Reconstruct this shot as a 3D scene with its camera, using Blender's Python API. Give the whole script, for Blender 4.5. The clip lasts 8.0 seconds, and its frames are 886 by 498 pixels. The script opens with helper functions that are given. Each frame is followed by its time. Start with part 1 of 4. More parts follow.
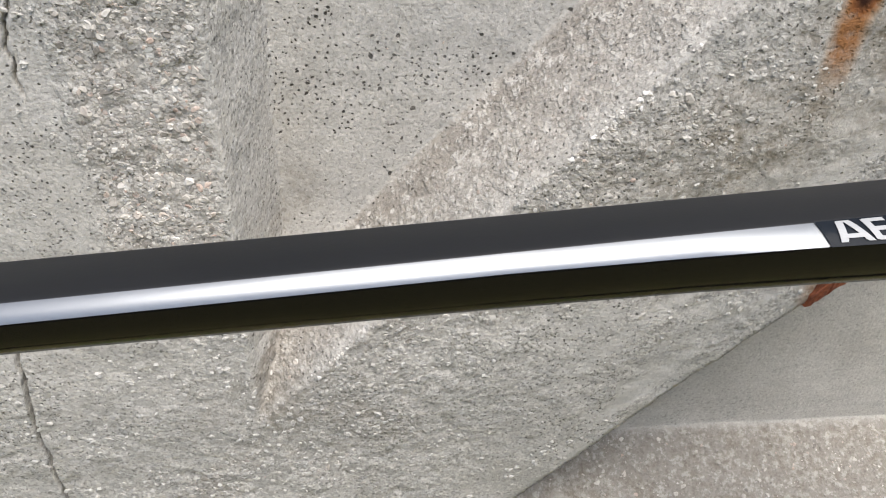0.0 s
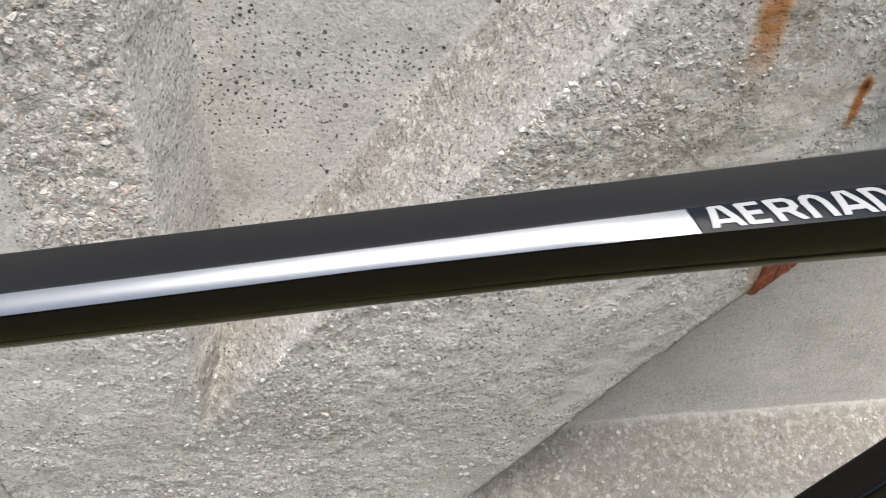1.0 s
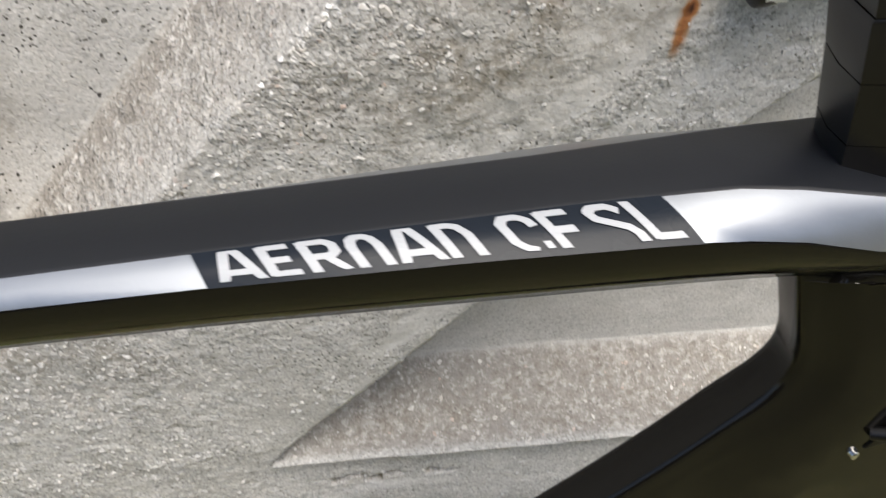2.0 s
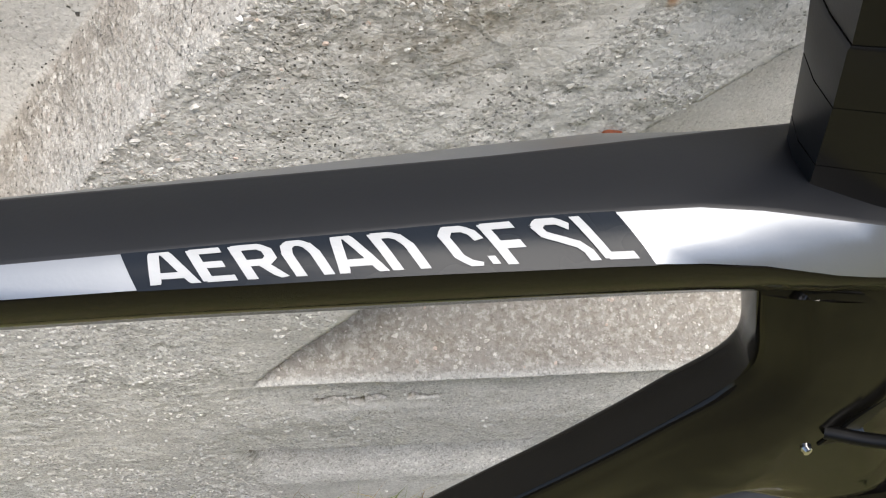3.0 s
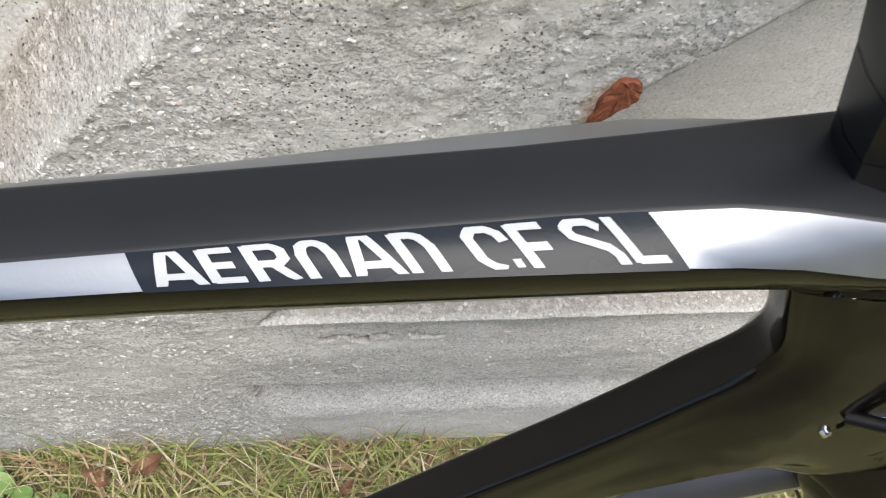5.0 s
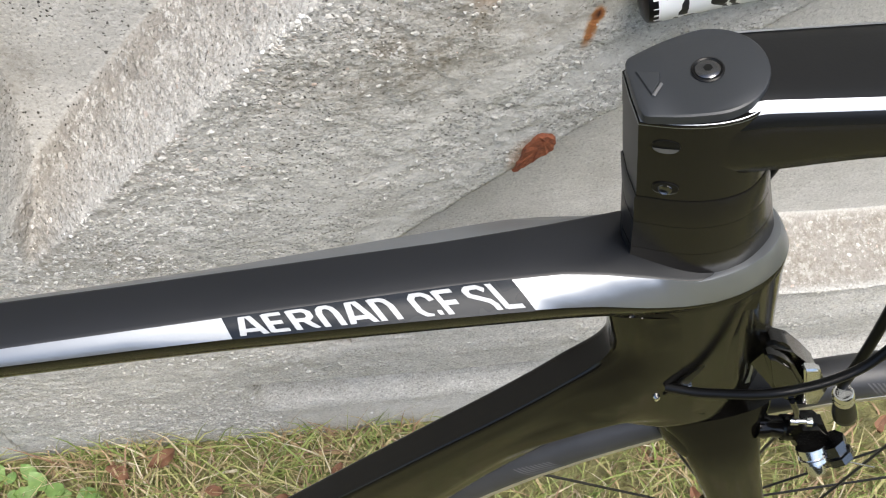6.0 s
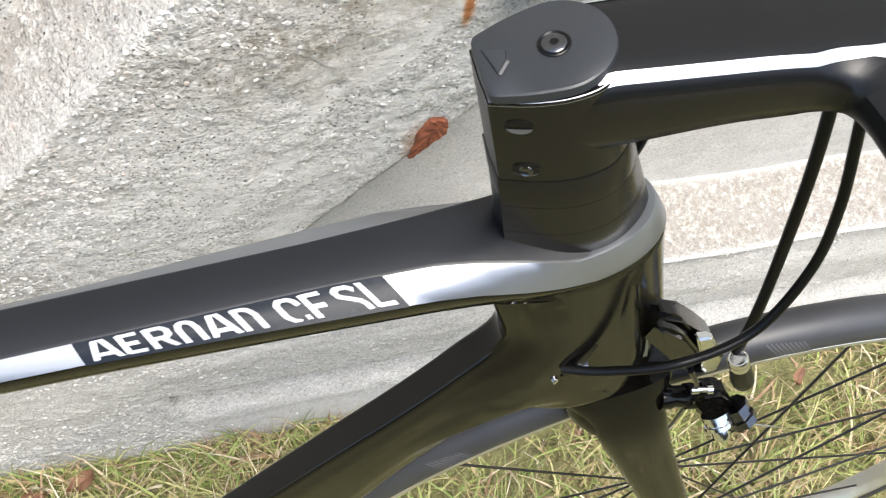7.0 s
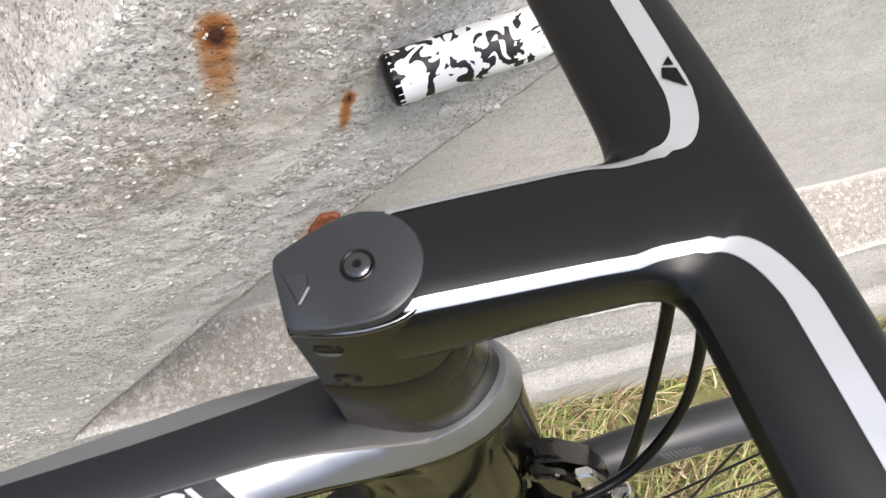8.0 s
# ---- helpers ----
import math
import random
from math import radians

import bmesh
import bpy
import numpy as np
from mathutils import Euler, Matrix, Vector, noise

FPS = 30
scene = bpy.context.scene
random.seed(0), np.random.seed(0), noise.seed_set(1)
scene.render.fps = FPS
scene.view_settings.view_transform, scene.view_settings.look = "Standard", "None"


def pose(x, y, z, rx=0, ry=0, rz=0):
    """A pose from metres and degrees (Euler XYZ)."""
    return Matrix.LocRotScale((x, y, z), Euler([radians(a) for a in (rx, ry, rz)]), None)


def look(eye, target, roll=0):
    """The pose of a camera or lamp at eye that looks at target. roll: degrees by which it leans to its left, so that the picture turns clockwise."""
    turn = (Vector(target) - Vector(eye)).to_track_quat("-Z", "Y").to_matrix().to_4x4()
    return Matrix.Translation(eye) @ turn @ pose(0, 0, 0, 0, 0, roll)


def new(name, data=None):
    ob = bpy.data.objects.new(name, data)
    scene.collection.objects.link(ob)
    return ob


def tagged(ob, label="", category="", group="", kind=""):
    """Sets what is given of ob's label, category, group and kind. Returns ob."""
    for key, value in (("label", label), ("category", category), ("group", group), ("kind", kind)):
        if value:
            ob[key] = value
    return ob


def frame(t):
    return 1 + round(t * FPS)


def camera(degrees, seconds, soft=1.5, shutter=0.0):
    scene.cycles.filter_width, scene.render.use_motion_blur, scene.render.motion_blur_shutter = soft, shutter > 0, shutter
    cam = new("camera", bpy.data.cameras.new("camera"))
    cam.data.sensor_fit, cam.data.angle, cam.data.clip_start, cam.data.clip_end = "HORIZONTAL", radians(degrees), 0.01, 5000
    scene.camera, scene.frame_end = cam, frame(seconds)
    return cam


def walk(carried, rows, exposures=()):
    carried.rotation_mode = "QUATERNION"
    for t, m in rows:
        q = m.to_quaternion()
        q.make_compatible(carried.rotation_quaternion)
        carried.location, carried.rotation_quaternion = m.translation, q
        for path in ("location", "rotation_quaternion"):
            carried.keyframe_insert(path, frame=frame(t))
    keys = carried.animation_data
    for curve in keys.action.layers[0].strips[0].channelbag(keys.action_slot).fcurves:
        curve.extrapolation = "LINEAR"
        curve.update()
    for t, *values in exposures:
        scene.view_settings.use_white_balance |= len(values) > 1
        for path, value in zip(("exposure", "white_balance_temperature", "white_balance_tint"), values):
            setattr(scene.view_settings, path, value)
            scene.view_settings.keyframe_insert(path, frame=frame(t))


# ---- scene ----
cam = camera(53.72, 8.0, 1.1, 0.22)
PATH = [
    (0, (0.00690, 0.25458, 0.98020), (0.11140, 1.03157, 0.35942), 3.20),
    (0.5, (0.01817, 0.25439, 0.98086), (0.12907, 1.02967, 0.35906), 2.73),
    (1, (0.04605, 0.25380, 0.97748), (0.15556, 1.02920, 0.35558), 1.89),
    (1.5, (0.10901, 0.27322, 0.97381), (0.21701, 1.04467, 0.34675), 1.74),
    (1.7, (0.14581, 0.29209, 0.97446), (0.25122, 1.03802, 0.31683), 1.97),
    (2, (0.18457, 0.31719, 0.97342), (0.28499, 0.98959, 0.24008), 2.67),
    (2.2, (0.19963, 0.32383, 0.97510), (0.29740, 0.95427, 0.20504), 3.20),
    (3.3, (0.20141, 0.34190, 0.98516), (0.28741, 0.92099, 0.17445), 5.94),
    (3.5, (0.20191, 0.34266, 0.98489), (0.28384, 0.91106, 0.16623), 5.79),
    (4, (0.19392, 0.37439, 0.95828), (0.27667, 0.90145, 0.11249), 6.44),
    (4.2, (0.19458, 0.38012, 0.94990), (0.27677, 0.89503, 0.09661), 6.69),
    (5.3, (0.19917, 0.33760, 1.04043), (0.28617, 0.84563, 0.18350), 6.91),
    (5.5, (0.20000, 0.31920, 1.09271), (0.28955, 0.82323, 0.23367), 6.45),
    (6, (0.19393, 0.30665, 1.12413), (0.30826, 0.80310, 0.26363), 7.19),
    (6.5, (0.20095, 0.30504, 1.12387), (0.35201, 0.78626, 0.26039), 8.85),
    (7, (0.22071, 0.31337, 1.11448), (0.40781, 0.78231, 0.25129), 10.14),
    (7.5, (0.24794, 0.33401, 1.12493), (0.46350, 0.79628, 0.26479), 10.77),
    (8, (0.27745, 0.36471, 1.13757), (0.51138, 0.82487, 0.28111), 11.49),
]
walk(cam, [(t, look(eye, target, roll)) for t, eye, target, roll in PATH],
     [(0.0, 0.77, 6800, 10), (2.2, 0.82, 6800, 10), (4.2, 1.02, 6700, 9), (5.5, 0.98, 6650, 9), (6.5, 1.13, 6650, 9), (7.0, 1.38, 6600, 9), (7.5, 1.36, 6700, 10), (8.0, 1.15, 6800, 12)])
from mathutils import geometry


# ---- world, sun, exposure ----
world = bpy.data.worlds.new("overcast_sky")
scene.world = world
world.use_nodes = True
wn = world.node_tree.nodes
sky = wn.new("ShaderNodeTexSky")
sky.sky_type, sky.sun_disc = "NISHITA", False
sky.sun_elevation, sky.sun_rotation = radians(65), radians(162)
sky.air_density, sky.dust_density = 1.0, 2.0
wn["Background"].inputs["Strength"].default_value = 0.15
world.node_tree.links.new(sky.outputs[0], wn["Background"].inputs["Color"])
sun = new("sun", bpy.data.lights.new("sun", "SUN"))
sun.data.energy, sun.data.angle, sun.data.color = 2.35, radians(34), (1.0, 0.965, 0.91)
sun.matrix_world = look((0.6, -1.7, 4.2), (0, 0, 0))


# ---- materials ----
def nodes_of(name):
    m = bpy.data.materials.new(name)
    m.use_nodes = True
    nt = m.node_tree
    return m, nt, nt.nodes["Principled BSDF"]


def noise_node(nt, scale, detail=6.0, rough=0.6, coord=None):
    n = nt.nodes.new("ShaderNodeTexNoise")
    n.inputs["Scale"].default_value, n.inputs["Detail"].default_value, n.inputs["Roughness"].default_value = scale, detail, rough
    if coord is not None:
        nt.links.new(coord, n.inputs["Vector"])
    return n


def ramp_node(nt, src, stops):
    r = nt.nodes.new("ShaderNodeValToRGB")
    els = r.color_ramp.elements
    while len(els) < len(stops):
        els.new(0.5)
    for e, (p, c) in zip(els, stops):
        e.position, e.color = p, (*c, 1) if len(c) == 3 else c
    nt.links.new(src, r.inputs[0])
    return r


def mix_node(nt, fac, a, b, kind="MIX"):
    m = nt.nodes.new("ShaderNodeMix")
    m.data_type, m.blend_type = "RGBA", kind
    for sock, v in ((m.inputs["Factor"], fac), (m.inputs["A"], a), (m.inputs["B"], b)):
        if isinstance(v, (int, float)):
            sock.default_value = v
        elif isinstance(v, tuple):
            sock.default_value = (*v, 1)
        else:
            nt.links.new(v, sock)
    return m.outputs["Result"]


def bump_node(nt, height, strength, distance, below=None):
    b = nt.nodes.new("ShaderNodeBump")
    b.inputs["Strength"].default_value, b.inputs["Distance"].default_value = strength, distance
    nt.links.new(height, b.inputs["Height"])
    if below is not None:
        nt.links.new(below, b.inputs["Normal"])
    return b.outputs["Normal"]


def coords(nt):
    return nt.nodes.new("ShaderNodeTexCoord").outputs["Object"]


def paint(name, colour, rough, coat=0.0, metal=0.0, speck=0.04, dust=0.0, spec=0.5):
    m, nt, p = nodes_of(name)
    c = coords(nt)
    fine = noise_node(nt, 900, 2, 0.5, c)
    wide = noise_node(nt, 18, 4, 0.6, c)
    light = tuple(min(1, v * (1 + speck) + dust) for v in colour)
    dark = tuple(v * (1 - speck) for v in colour)
    col = ramp_node(nt, wide.outputs[0], [(0.35, dark), (0.7, light)]).outputs[0]
    nt.links.new(col, p.inputs["Base Color"])
    r = nt.nodes.new("ShaderNodeMapRange")
    r.inputs["To Min"].default_value, r.inputs["To Max"].default_value = rough * 0.85, rough * 1.2
    nt.links.new(wide.outputs[0], r.inputs["Value"])
    nt.links.new(r.outputs[0], p.inputs["Roughness"])
    p.inputs["Metallic"].default_value = metal
    p.inputs["Specular IOR Level"].default_value = spec
    p.inputs["Coat Weight"].default_value, p.inputs["Coat Roughness"].default_value = coat, 0.06
    nt.links.new(bump_node(nt, fine.outputs[0], 0.06, 0.0004), p.inputs["Normal"])
    return m


MATTE = paint("matte_black_paint", (0.0046, 0.0057, 0.0082), 0.40, spec=0.47)
BAR_MATTE = paint("satin_bar_paint", (0.0035, 0.0038, 0.0042), 0.36, spec=0.33)
GLOSS = paint("gloss_black_paint", (0.004, 0.0036, 0.003), 0.12, spec=0.25)
SILVER = paint("silver_stripe_paint", (0.24, 0.255, 0.273), 0.33, metal=0.75)
# same silver as the frame stripes, lightened to mimic the sky it reflects
BAR_SILVER = paint("lit_bar_silver", (0.46, 0.475, 0.495), 0.36, metal=0.65)
BAND_PAINT = paint("blue_black_band_paint", (0.010, 0.0135, 0.019), 0.26, spec=0.12)
# lighter grey for edges painted as if they caught the light
LIT_EDGE = paint("lit_edge_grey", (0.10, 0.10, 0.10), 0.4)
WHITE = paint("white_lettering_paint", (0.34, 0.35, 0.36), 0.4)
PLASTIC = paint("black_cap_plastic", (0.019, 0.0215, 0.025), 0.42)
RUBBER = paint("tyre_rubber", (0.03, 0.031, 0.034), 0.45, speck=0.2, spec=0.5)
RUBBER_LIGHT = paint("tyre_print_grey", (0.085, 0.085, 0.09), 0.6)
ALLOY = paint("polished_alloy", (0.75, 0.75, 0.74), 0.18, metal=1.0)
TRACK = paint("rim_brake_track", (0.70, 0.68, 0.64), 0.32, metal=0.9)
STEEL = paint("dark_steel_bolt", (0.13, 0.13, 0.135), 0.22, metal=1.0)
SATIN = paint("satin_black_paint", (0.0065, 0.006, 0.0055), 0.24, spec=0.3)
CABLE = paint("cable_housing_black", (0.005, 0.005, 0.005), 0.32, spec=0.2)
SPOKE = paint("black_spoke", (0.02, 0.02, 0.02), 0.35, metal=0.3)


def make_tape():
    m, nt, p = nodes_of("marbled_bar_tape")
    c = coords(nt)
    blobs = noise_node(nt, 84, 1.5, 0.45, c)
    blobs.inputs["Distortion"].default_value = 1.3
    col = ramp_node(nt, blobs.outputs[0], [(0.455, (0.012, 0.012, 0.014)), (0.467, (0.8, 0.8, 0.79))])
    nt.links.new(col.outputs[0], p.inputs["Base Color"])
    p.inputs["Roughness"].default_value = 0.5
    n = noise_node(nt, 300, 3, 0.5, c)
    nt.links.new(bump_node(nt, n.outputs[0], 0.2, 0.001), p.inputs["Normal"])
    return m


TAPE = make_tape()


def math_node(nt, op, a, b=0.0, c=0.0):
    n = nt.nodes.new("ShaderNodeMath")
    n.operation = op
    for sock, v in zip(n.inputs, (a, b, c)):
        if isinstance(v, (int, float)):
            sock.default_value = v
        else:
            nt.links.new(v, sock)
    return n.outputs[0]


def cells_node(nt, scale, coord):
    v = nt.nodes.new("ShaderNodeTexVoronoi")
    v.inputs["Scale"].default_value = scale
    nt.links.new(coord, v.inputs["Vector"])
    sep = nt.nodes.new("ShaderNodeSeparateColor")
    nt.links.new(v.outputs["Color"], sep.inputs[0])
    return v.outputs["Distance"], sep.outputs


def grey(v):
    return (v, v, v)


def make_concrete():
    """Weathered precast concrete: pale cement with air holes; bared stones by 'aggregate', crumbly skin by 'rough',
    stains by 'rust', other stains and painted shade by a dark mask, worn lime and the painted light of the wall's foot
    by 'pale'.
    """
    m, nt, p = nodes_of("weathered_concrete")
    c = coords(nt)
    wide = noise_node(nt, 4.5, 5, 0.6, c)
    mid = noise_node(nt, 30, 5, 0.6, c)
    grit = noise_node(nt, 135, 5, 0.62, c)
    grain = noise_node(nt, 430, 3, 0.62, c)
    warp = mix_node(nt, 0.0035, c, noise_node(nt, 260, 2, 0.5, c).outputs["Color"], "ADD")
    att = {}
    for key in ("aggregate", "rust", "algae_shade", "rough", "pale", "lime", "pits"):
        a = nt.nodes.new("ShaderNodeAttribute")
        a.attribute_name = key
        att[key] = a.outputs["Fac"]
    cement = ramp_node(nt, wide.outputs[0], [(0.3, (0.40, 0.388, 0.362)), (0.5, (0.47, 0.457, 0.43)), (0.7, (0.53, 0.517, 0.49))]).outputs[0]
    blotch = ramp_node(nt, mid.outputs[0], [(0.32, (0.36, 0.345, 0.315)), (0.5, (0.47, 0.455, 0.425)), (0.66, (0.58, 0.566, 0.535))]).outputs[0]
    cement = mix_node(nt, 0.4, cement, blotch)
    # smears left by the formwork, drawn out sideways
    flat = nt.nodes.new("ShaderNodeMapping")
    flat.inputs["Scale"].default_value = (0.28, 1.0, 1.0)
    nt.links.new(c, flat.inputs["Vector"])
    smear = noise_node(nt, 95, 5, 0.62, flat.outputs[0])
    cement = mix_node(nt, 0.28, cement, ramp_node(nt, smear.outputs[0], [(0.32, grey(0.30)), (0.5, grey(0.5)), (0.68, grey(0.68))]).outputs[0], "OVERLAY")
    rough = math_node(nt, "MULTIPLY", att["rough"], math_node(nt, "SUBTRACT", 1.0, math_node(nt, "MULTIPLY", att["pale"], 0.7)))
    # crumbs of a broken cement skin: raised flakes in clusters
    cluster = ramp_node(nt, noise_node(nt, 20, 3, 0.6, c).outputs[0], [(0.42, grey(0.08)), (0.56, grey(1))]).outputs[0]
    flake = math_node(nt, "MULTIPLY", ramp_node(nt, grit.outputs[0], [(0.48, grey(0)), (0.68, grey(1))]).outputs[0], cluster)
    hollow = math_node(nt, "MULTIPLY", ramp_node(nt, grit.outputs[0], [(0.30, grey(1)), (0.42, grey(0))]).outputs[0], cluster)
    cement = mix_node(nt, math_node(nt, "MULTIPLY", hollow, math_node(nt, "MULTIPLY_ADD", rough, 0.35, 0.05)), cement, (0.22, 0.21, 0.19))
    cement = mix_node(nt, math_node(nt, "MULTIPLY", flake, math_node(nt, "MULTIPLY_ADD", rough, 0.35, 0.02)), cement, (0.62, 0.605, 0.575))
    sand = ramp_node(nt, grain.outputs[0], [(0.34, (0.09, 0.085, 0.076)), (0.42, (0.42, 0.416, 0.39)), (0.6, (0.5, 0.486, 0.458)), (0.72, (0.78, 0.765, 0.735))]).outputs[0]
    cement = mix_node(nt, math_node(nt, "MULTIPLY_ADD", math_node(nt, "MULTIPLY", rough, cluster), 0.30, 0.36), cement, sand)
    # single sand grains, light and dark
    _, speck = cells_node(nt, 520, warp)
    grains = ramp_node(nt, speck[0], [(0.0, grey(0.10)), (0.12, grey(0.34)), (0.5, grey(0.5)), (0.85, grey(0.6)), (1.0, grey(0.86))]).outputs[0]
    cement = mix_node(nt, math_node(nt, "MULTIPLY_ADD", rough, 0.45, 0.15), cement, grains, "OVERLAY")
    cement = mix_node(nt, math_node(nt, "MULTIPLY", att["pale"], 0.5), cement, (0.60, 0.588, 0.56))
    # bared stones of two sizes in a darker, torn matrix
    matrix = ramp_node(nt, grit.outputs[0], [(0.32, (0.17, 0.16, 0.142)), (0.45, (0.36, 0.342, 0.312)), (0.6, (0.46, 0.44, 0.408))]).outputs[0]
    matrix = mix_node(nt, 0.35, matrix, sand)
    matrix = mix_node(nt, 0.6, matrix, grains, "OVERLAY")
    lift = None
    for scale, gate_lo, lo, hi in ((330, 0.45, 0.34, 0.46), (190, 0.55, 0.32, 0.42), (105, 0.72, 0.26, 0.34)):
        dist, tone = cells_node(nt, scale, warp)
        stones = ramp_node(nt, tone[0], [(0.0, (0.27, 0.25, 0.225)), (0.25, (0.40, 0.38, 0.35)), (0.6, (0.50, 0.478, 0.445)), (0.70, (0.50, 0.478, 0.445)), (0.73, (0.47, 0.37, 0.32)), (0.77, (0.57, 0.55, 0.52)), (0.95, (0.74, 0.725, 0.695))]).outputs[0]
        is_stone = math_node(nt, "MULTIPLY", ramp_node(nt, dist, [(lo, grey(1)), (hi, grey(0))]).outputs[0], ramp_node(nt, tone[2], [(gate_lo, grey(0)), (gate_lo + 0.02, grey(1))]).outputs[0])
        matrix = mix_node(nt, is_stone, matrix, stones)
        lift = is_stone if lift is None else math_node(nt, "MAXIMUM", lift, is_stone)
    edge = math_node(nt, "MULTIPLY_ADD", mid.outputs[0], 0.9, att["aggregate"])
    aggr = ramp_node(nt, edge, [(0.62, grey(0)), (1.15, grey(0.85))]).outputs[0]
    col = mix_node(nt, aggr, cement, matrix)
    # grime and spongy lime bloom on the splay of the upper recess
    grime = ramp_node(nt, math_node(nt, "MULTIPLY_ADD", grit.outputs[0], 0.5, mid.outputs[0]), [(0.55, grey(0.9)), (0.95, grey(0.5))]).outputs[0]
    col = mix_node(nt, math_node(nt, "MULTIPLY", att["lime"], grime), col, (0.25, 0.228, 0.2))
    sponge = noise_node(nt, 150, 4, 0.66, c)
    bloom = math_node(nt, "MULTIPLY", att["lime"], ramp_node(nt, math_node(nt, "MULTIPLY_ADD", mid.outputs[0], 0.35, sponge.outputs[0]), [(0.66, grey(0.02)), (0.73, grey(0.2)), (0.78, grey(0.95))]).outputs[0])
    col = mix_node(nt, math_node(nt, "MULTIPLY", bloom, 0.6), col, (0.66, 0.643, 0.612))
    # air holes and torn pits of three sizes
    holes = None
    for scale, lo, hi, gate_lo in ((75, 0.09, 0.13, 0.86), (150, 0.12, 0.19, 0.80), (300, 0.15, 0.26, 0.62)):
        d, tone = cells_node(nt, scale, warp)
        hole = ramp_node(nt, d, [(lo, grey(1)), (hi, grey(0))]).outputs[0]
        gate = ramp_node(nt, tone[1], [(gate_lo, grey(0)), (gate_lo + 0.03, grey(1))]).outputs[0]
        hole = mix_node(nt, 1.0, hole, gate, "MULTIPLY")
        holes = hole if holes is None else mix_node(nt, 1.0, holes, hole, "LIGHTEN")
    col = mix_node(nt, math_node(nt, "MULTIPLY", holes, math_node(nt, "MULTIPLY", att["pits"], 1.0)), col, (0.06, 0.056, 0.05))
    # single white stones flush with the skin
    d, tone = cells_node(nt, 95, warp)
    white = mix_node(nt, 1.0, ramp_node(nt, d, [(0.16, grey(1)), (0.24, grey(0))]).outputs[0], ramp_node(nt, tone[2], [(0.88, grey(0)), (0.91, grey(0.8))]).outputs[0], "MULTIPLY")
    col = mix_node(nt, math_node(nt, "MULTIPLY", white, math_node(nt, "MULTIPLY_ADD", rough, 0.8, 0.15)), col, (0.72, 0.70, 0.67))
    # brown stain mask that also carries painted shade of corner, ledge and hollows
    stain_shade = math_node(nt, "MULTIPLY", att["algae_shade"], ramp_node(nt, mid.outputs[0], [(0.38, grey(0.1)), (0.62, grey(0.8))]).outputs[0])
    stain_shade = math_node(nt, "MULTIPLY", stain_shade, ramp_node(nt, grit.outputs[0], [(0.4, grey(1)), (0.65, grey(0.35))]).outputs[0])
    col = mix_node(nt, stain_shade, col, (0.175, 0.148, 0.105))
    rmask = math_node(nt, "MULTIPLY", att["rust"], ramp_node(nt, grit.outputs[0], [(0.3, grey(0.5)), (0.55, grey(1))]).outputs[0])
    rcol = ramp_node(nt, att["rust"], [(0.2, (0.36, 0.20, 0.09)), (0.6, (0.26, 0.10, 0.035)), (0.95, (0.05, 0.018, 0.01))]).outputs[0]
    col = mix_node(nt, ramp_node(nt, rmask, [(0.03, grey(0)), (0.4, grey(1))]).outputs[0], col, rcol)
    nt.links.new(col, p.inputs["Base Color"])
    p.inputs["Roughness"].default_value = 0.92
    p.inputs["Specular IOR Level"].default_value = 0.3
    b = bump_node(nt, grain.outputs[0], 0.45, 0.0016)
    b = bump_node(nt, math_node(nt, "MULTIPLY", grit.outputs[0], math_node(nt, "MULTIPLY_ADD", math_node(nt, "MULTIPLY", rough, cluster), 0.9, 0.12)), 1.0, 0.0034, b)
    b = bump_node(nt, math_node(nt, "MULTIPLY", lift, aggr), 0.6, 0.0007, b)
    b = bump_node(nt, math_node(nt, "MULTIPLY", sponge.outputs[0], att["lime"]), 0.7, 0.006, b)
    b = bump_node(nt, math_node(nt, "MULTIPLY", holes, att["pits"]), 0.8, -0.003, b)
    nt.links.new(b, p.inputs["Normal"])
    return m


CONCRETE = make_concrete()


def by_island(name, stops, rough=0.8, bump=300, spec=0.4, trans=0.0):
    m, nt, p = nodes_of(name)
    g = nt.nodes.new("ShaderNodeNewGeometry")
    base = ramp_node(nt, g.outputs["Random Per Island"], stops).outputs[0]
    n = noise_node(nt, bump, 4, 0.6, coords(nt))
    col = mix_node(nt, 0.3, base, ramp_node(nt, n.outputs[0], [(0.3, (0.1, 0.1, 0.1)), (0.7, (0.9, 0.9, 0.9))]).outputs[0], "OVERLAY")
    nt.links.new(col, p.inputs["Base Color"])
    p.inputs["Roughness"].default_value, p.inputs["Specular IOR Level"].default_value = rough, spec
    nt.links.new(bump_node(nt, n.outputs[0], 0.3, 0.001), p.inputs["Normal"])
    return m


PEBBLE = by_island("pebble_mix", [(0.0, (0.2, 0.185, 0.165)), (0.3, (0.42, 0.395, 0.36)), (0.65, (0.52, 0.495, 0.455)), (0.74, (0.48, 0.37, 0.31)), (0.8, (0.55, 0.525, 0.485)), (0.94, (0.58, 0.555, 0.515)), (1.0, (0.68, 0.655, 0.615))], 0.7)
WHITE_STONE = by_island("white_pebbles", [(0.0, (0.55, 0.52, 0.48)), (0.5, (0.72, 0.70, 0.67)), (1.0, (0.82, 0.80, 0.78))], 0.6)
GRASS = by_island("grass_blades", [(0.0, (0.13, 0.18, 0.045)), (0.18, (0.23, 0.29, 0.08)), (0.34, (0.33, 0.36, 0.12)), (0.52, (0.42, 0.38, 0.18)), (0.68, (0.40, 0.29, 0.16)), (0.82, (0.24, 0.14, 0.085)), (0.92, (0.50, 0.42, 0.27)), (1.0, (0.62, 0.56, 0.42))], 0.55)
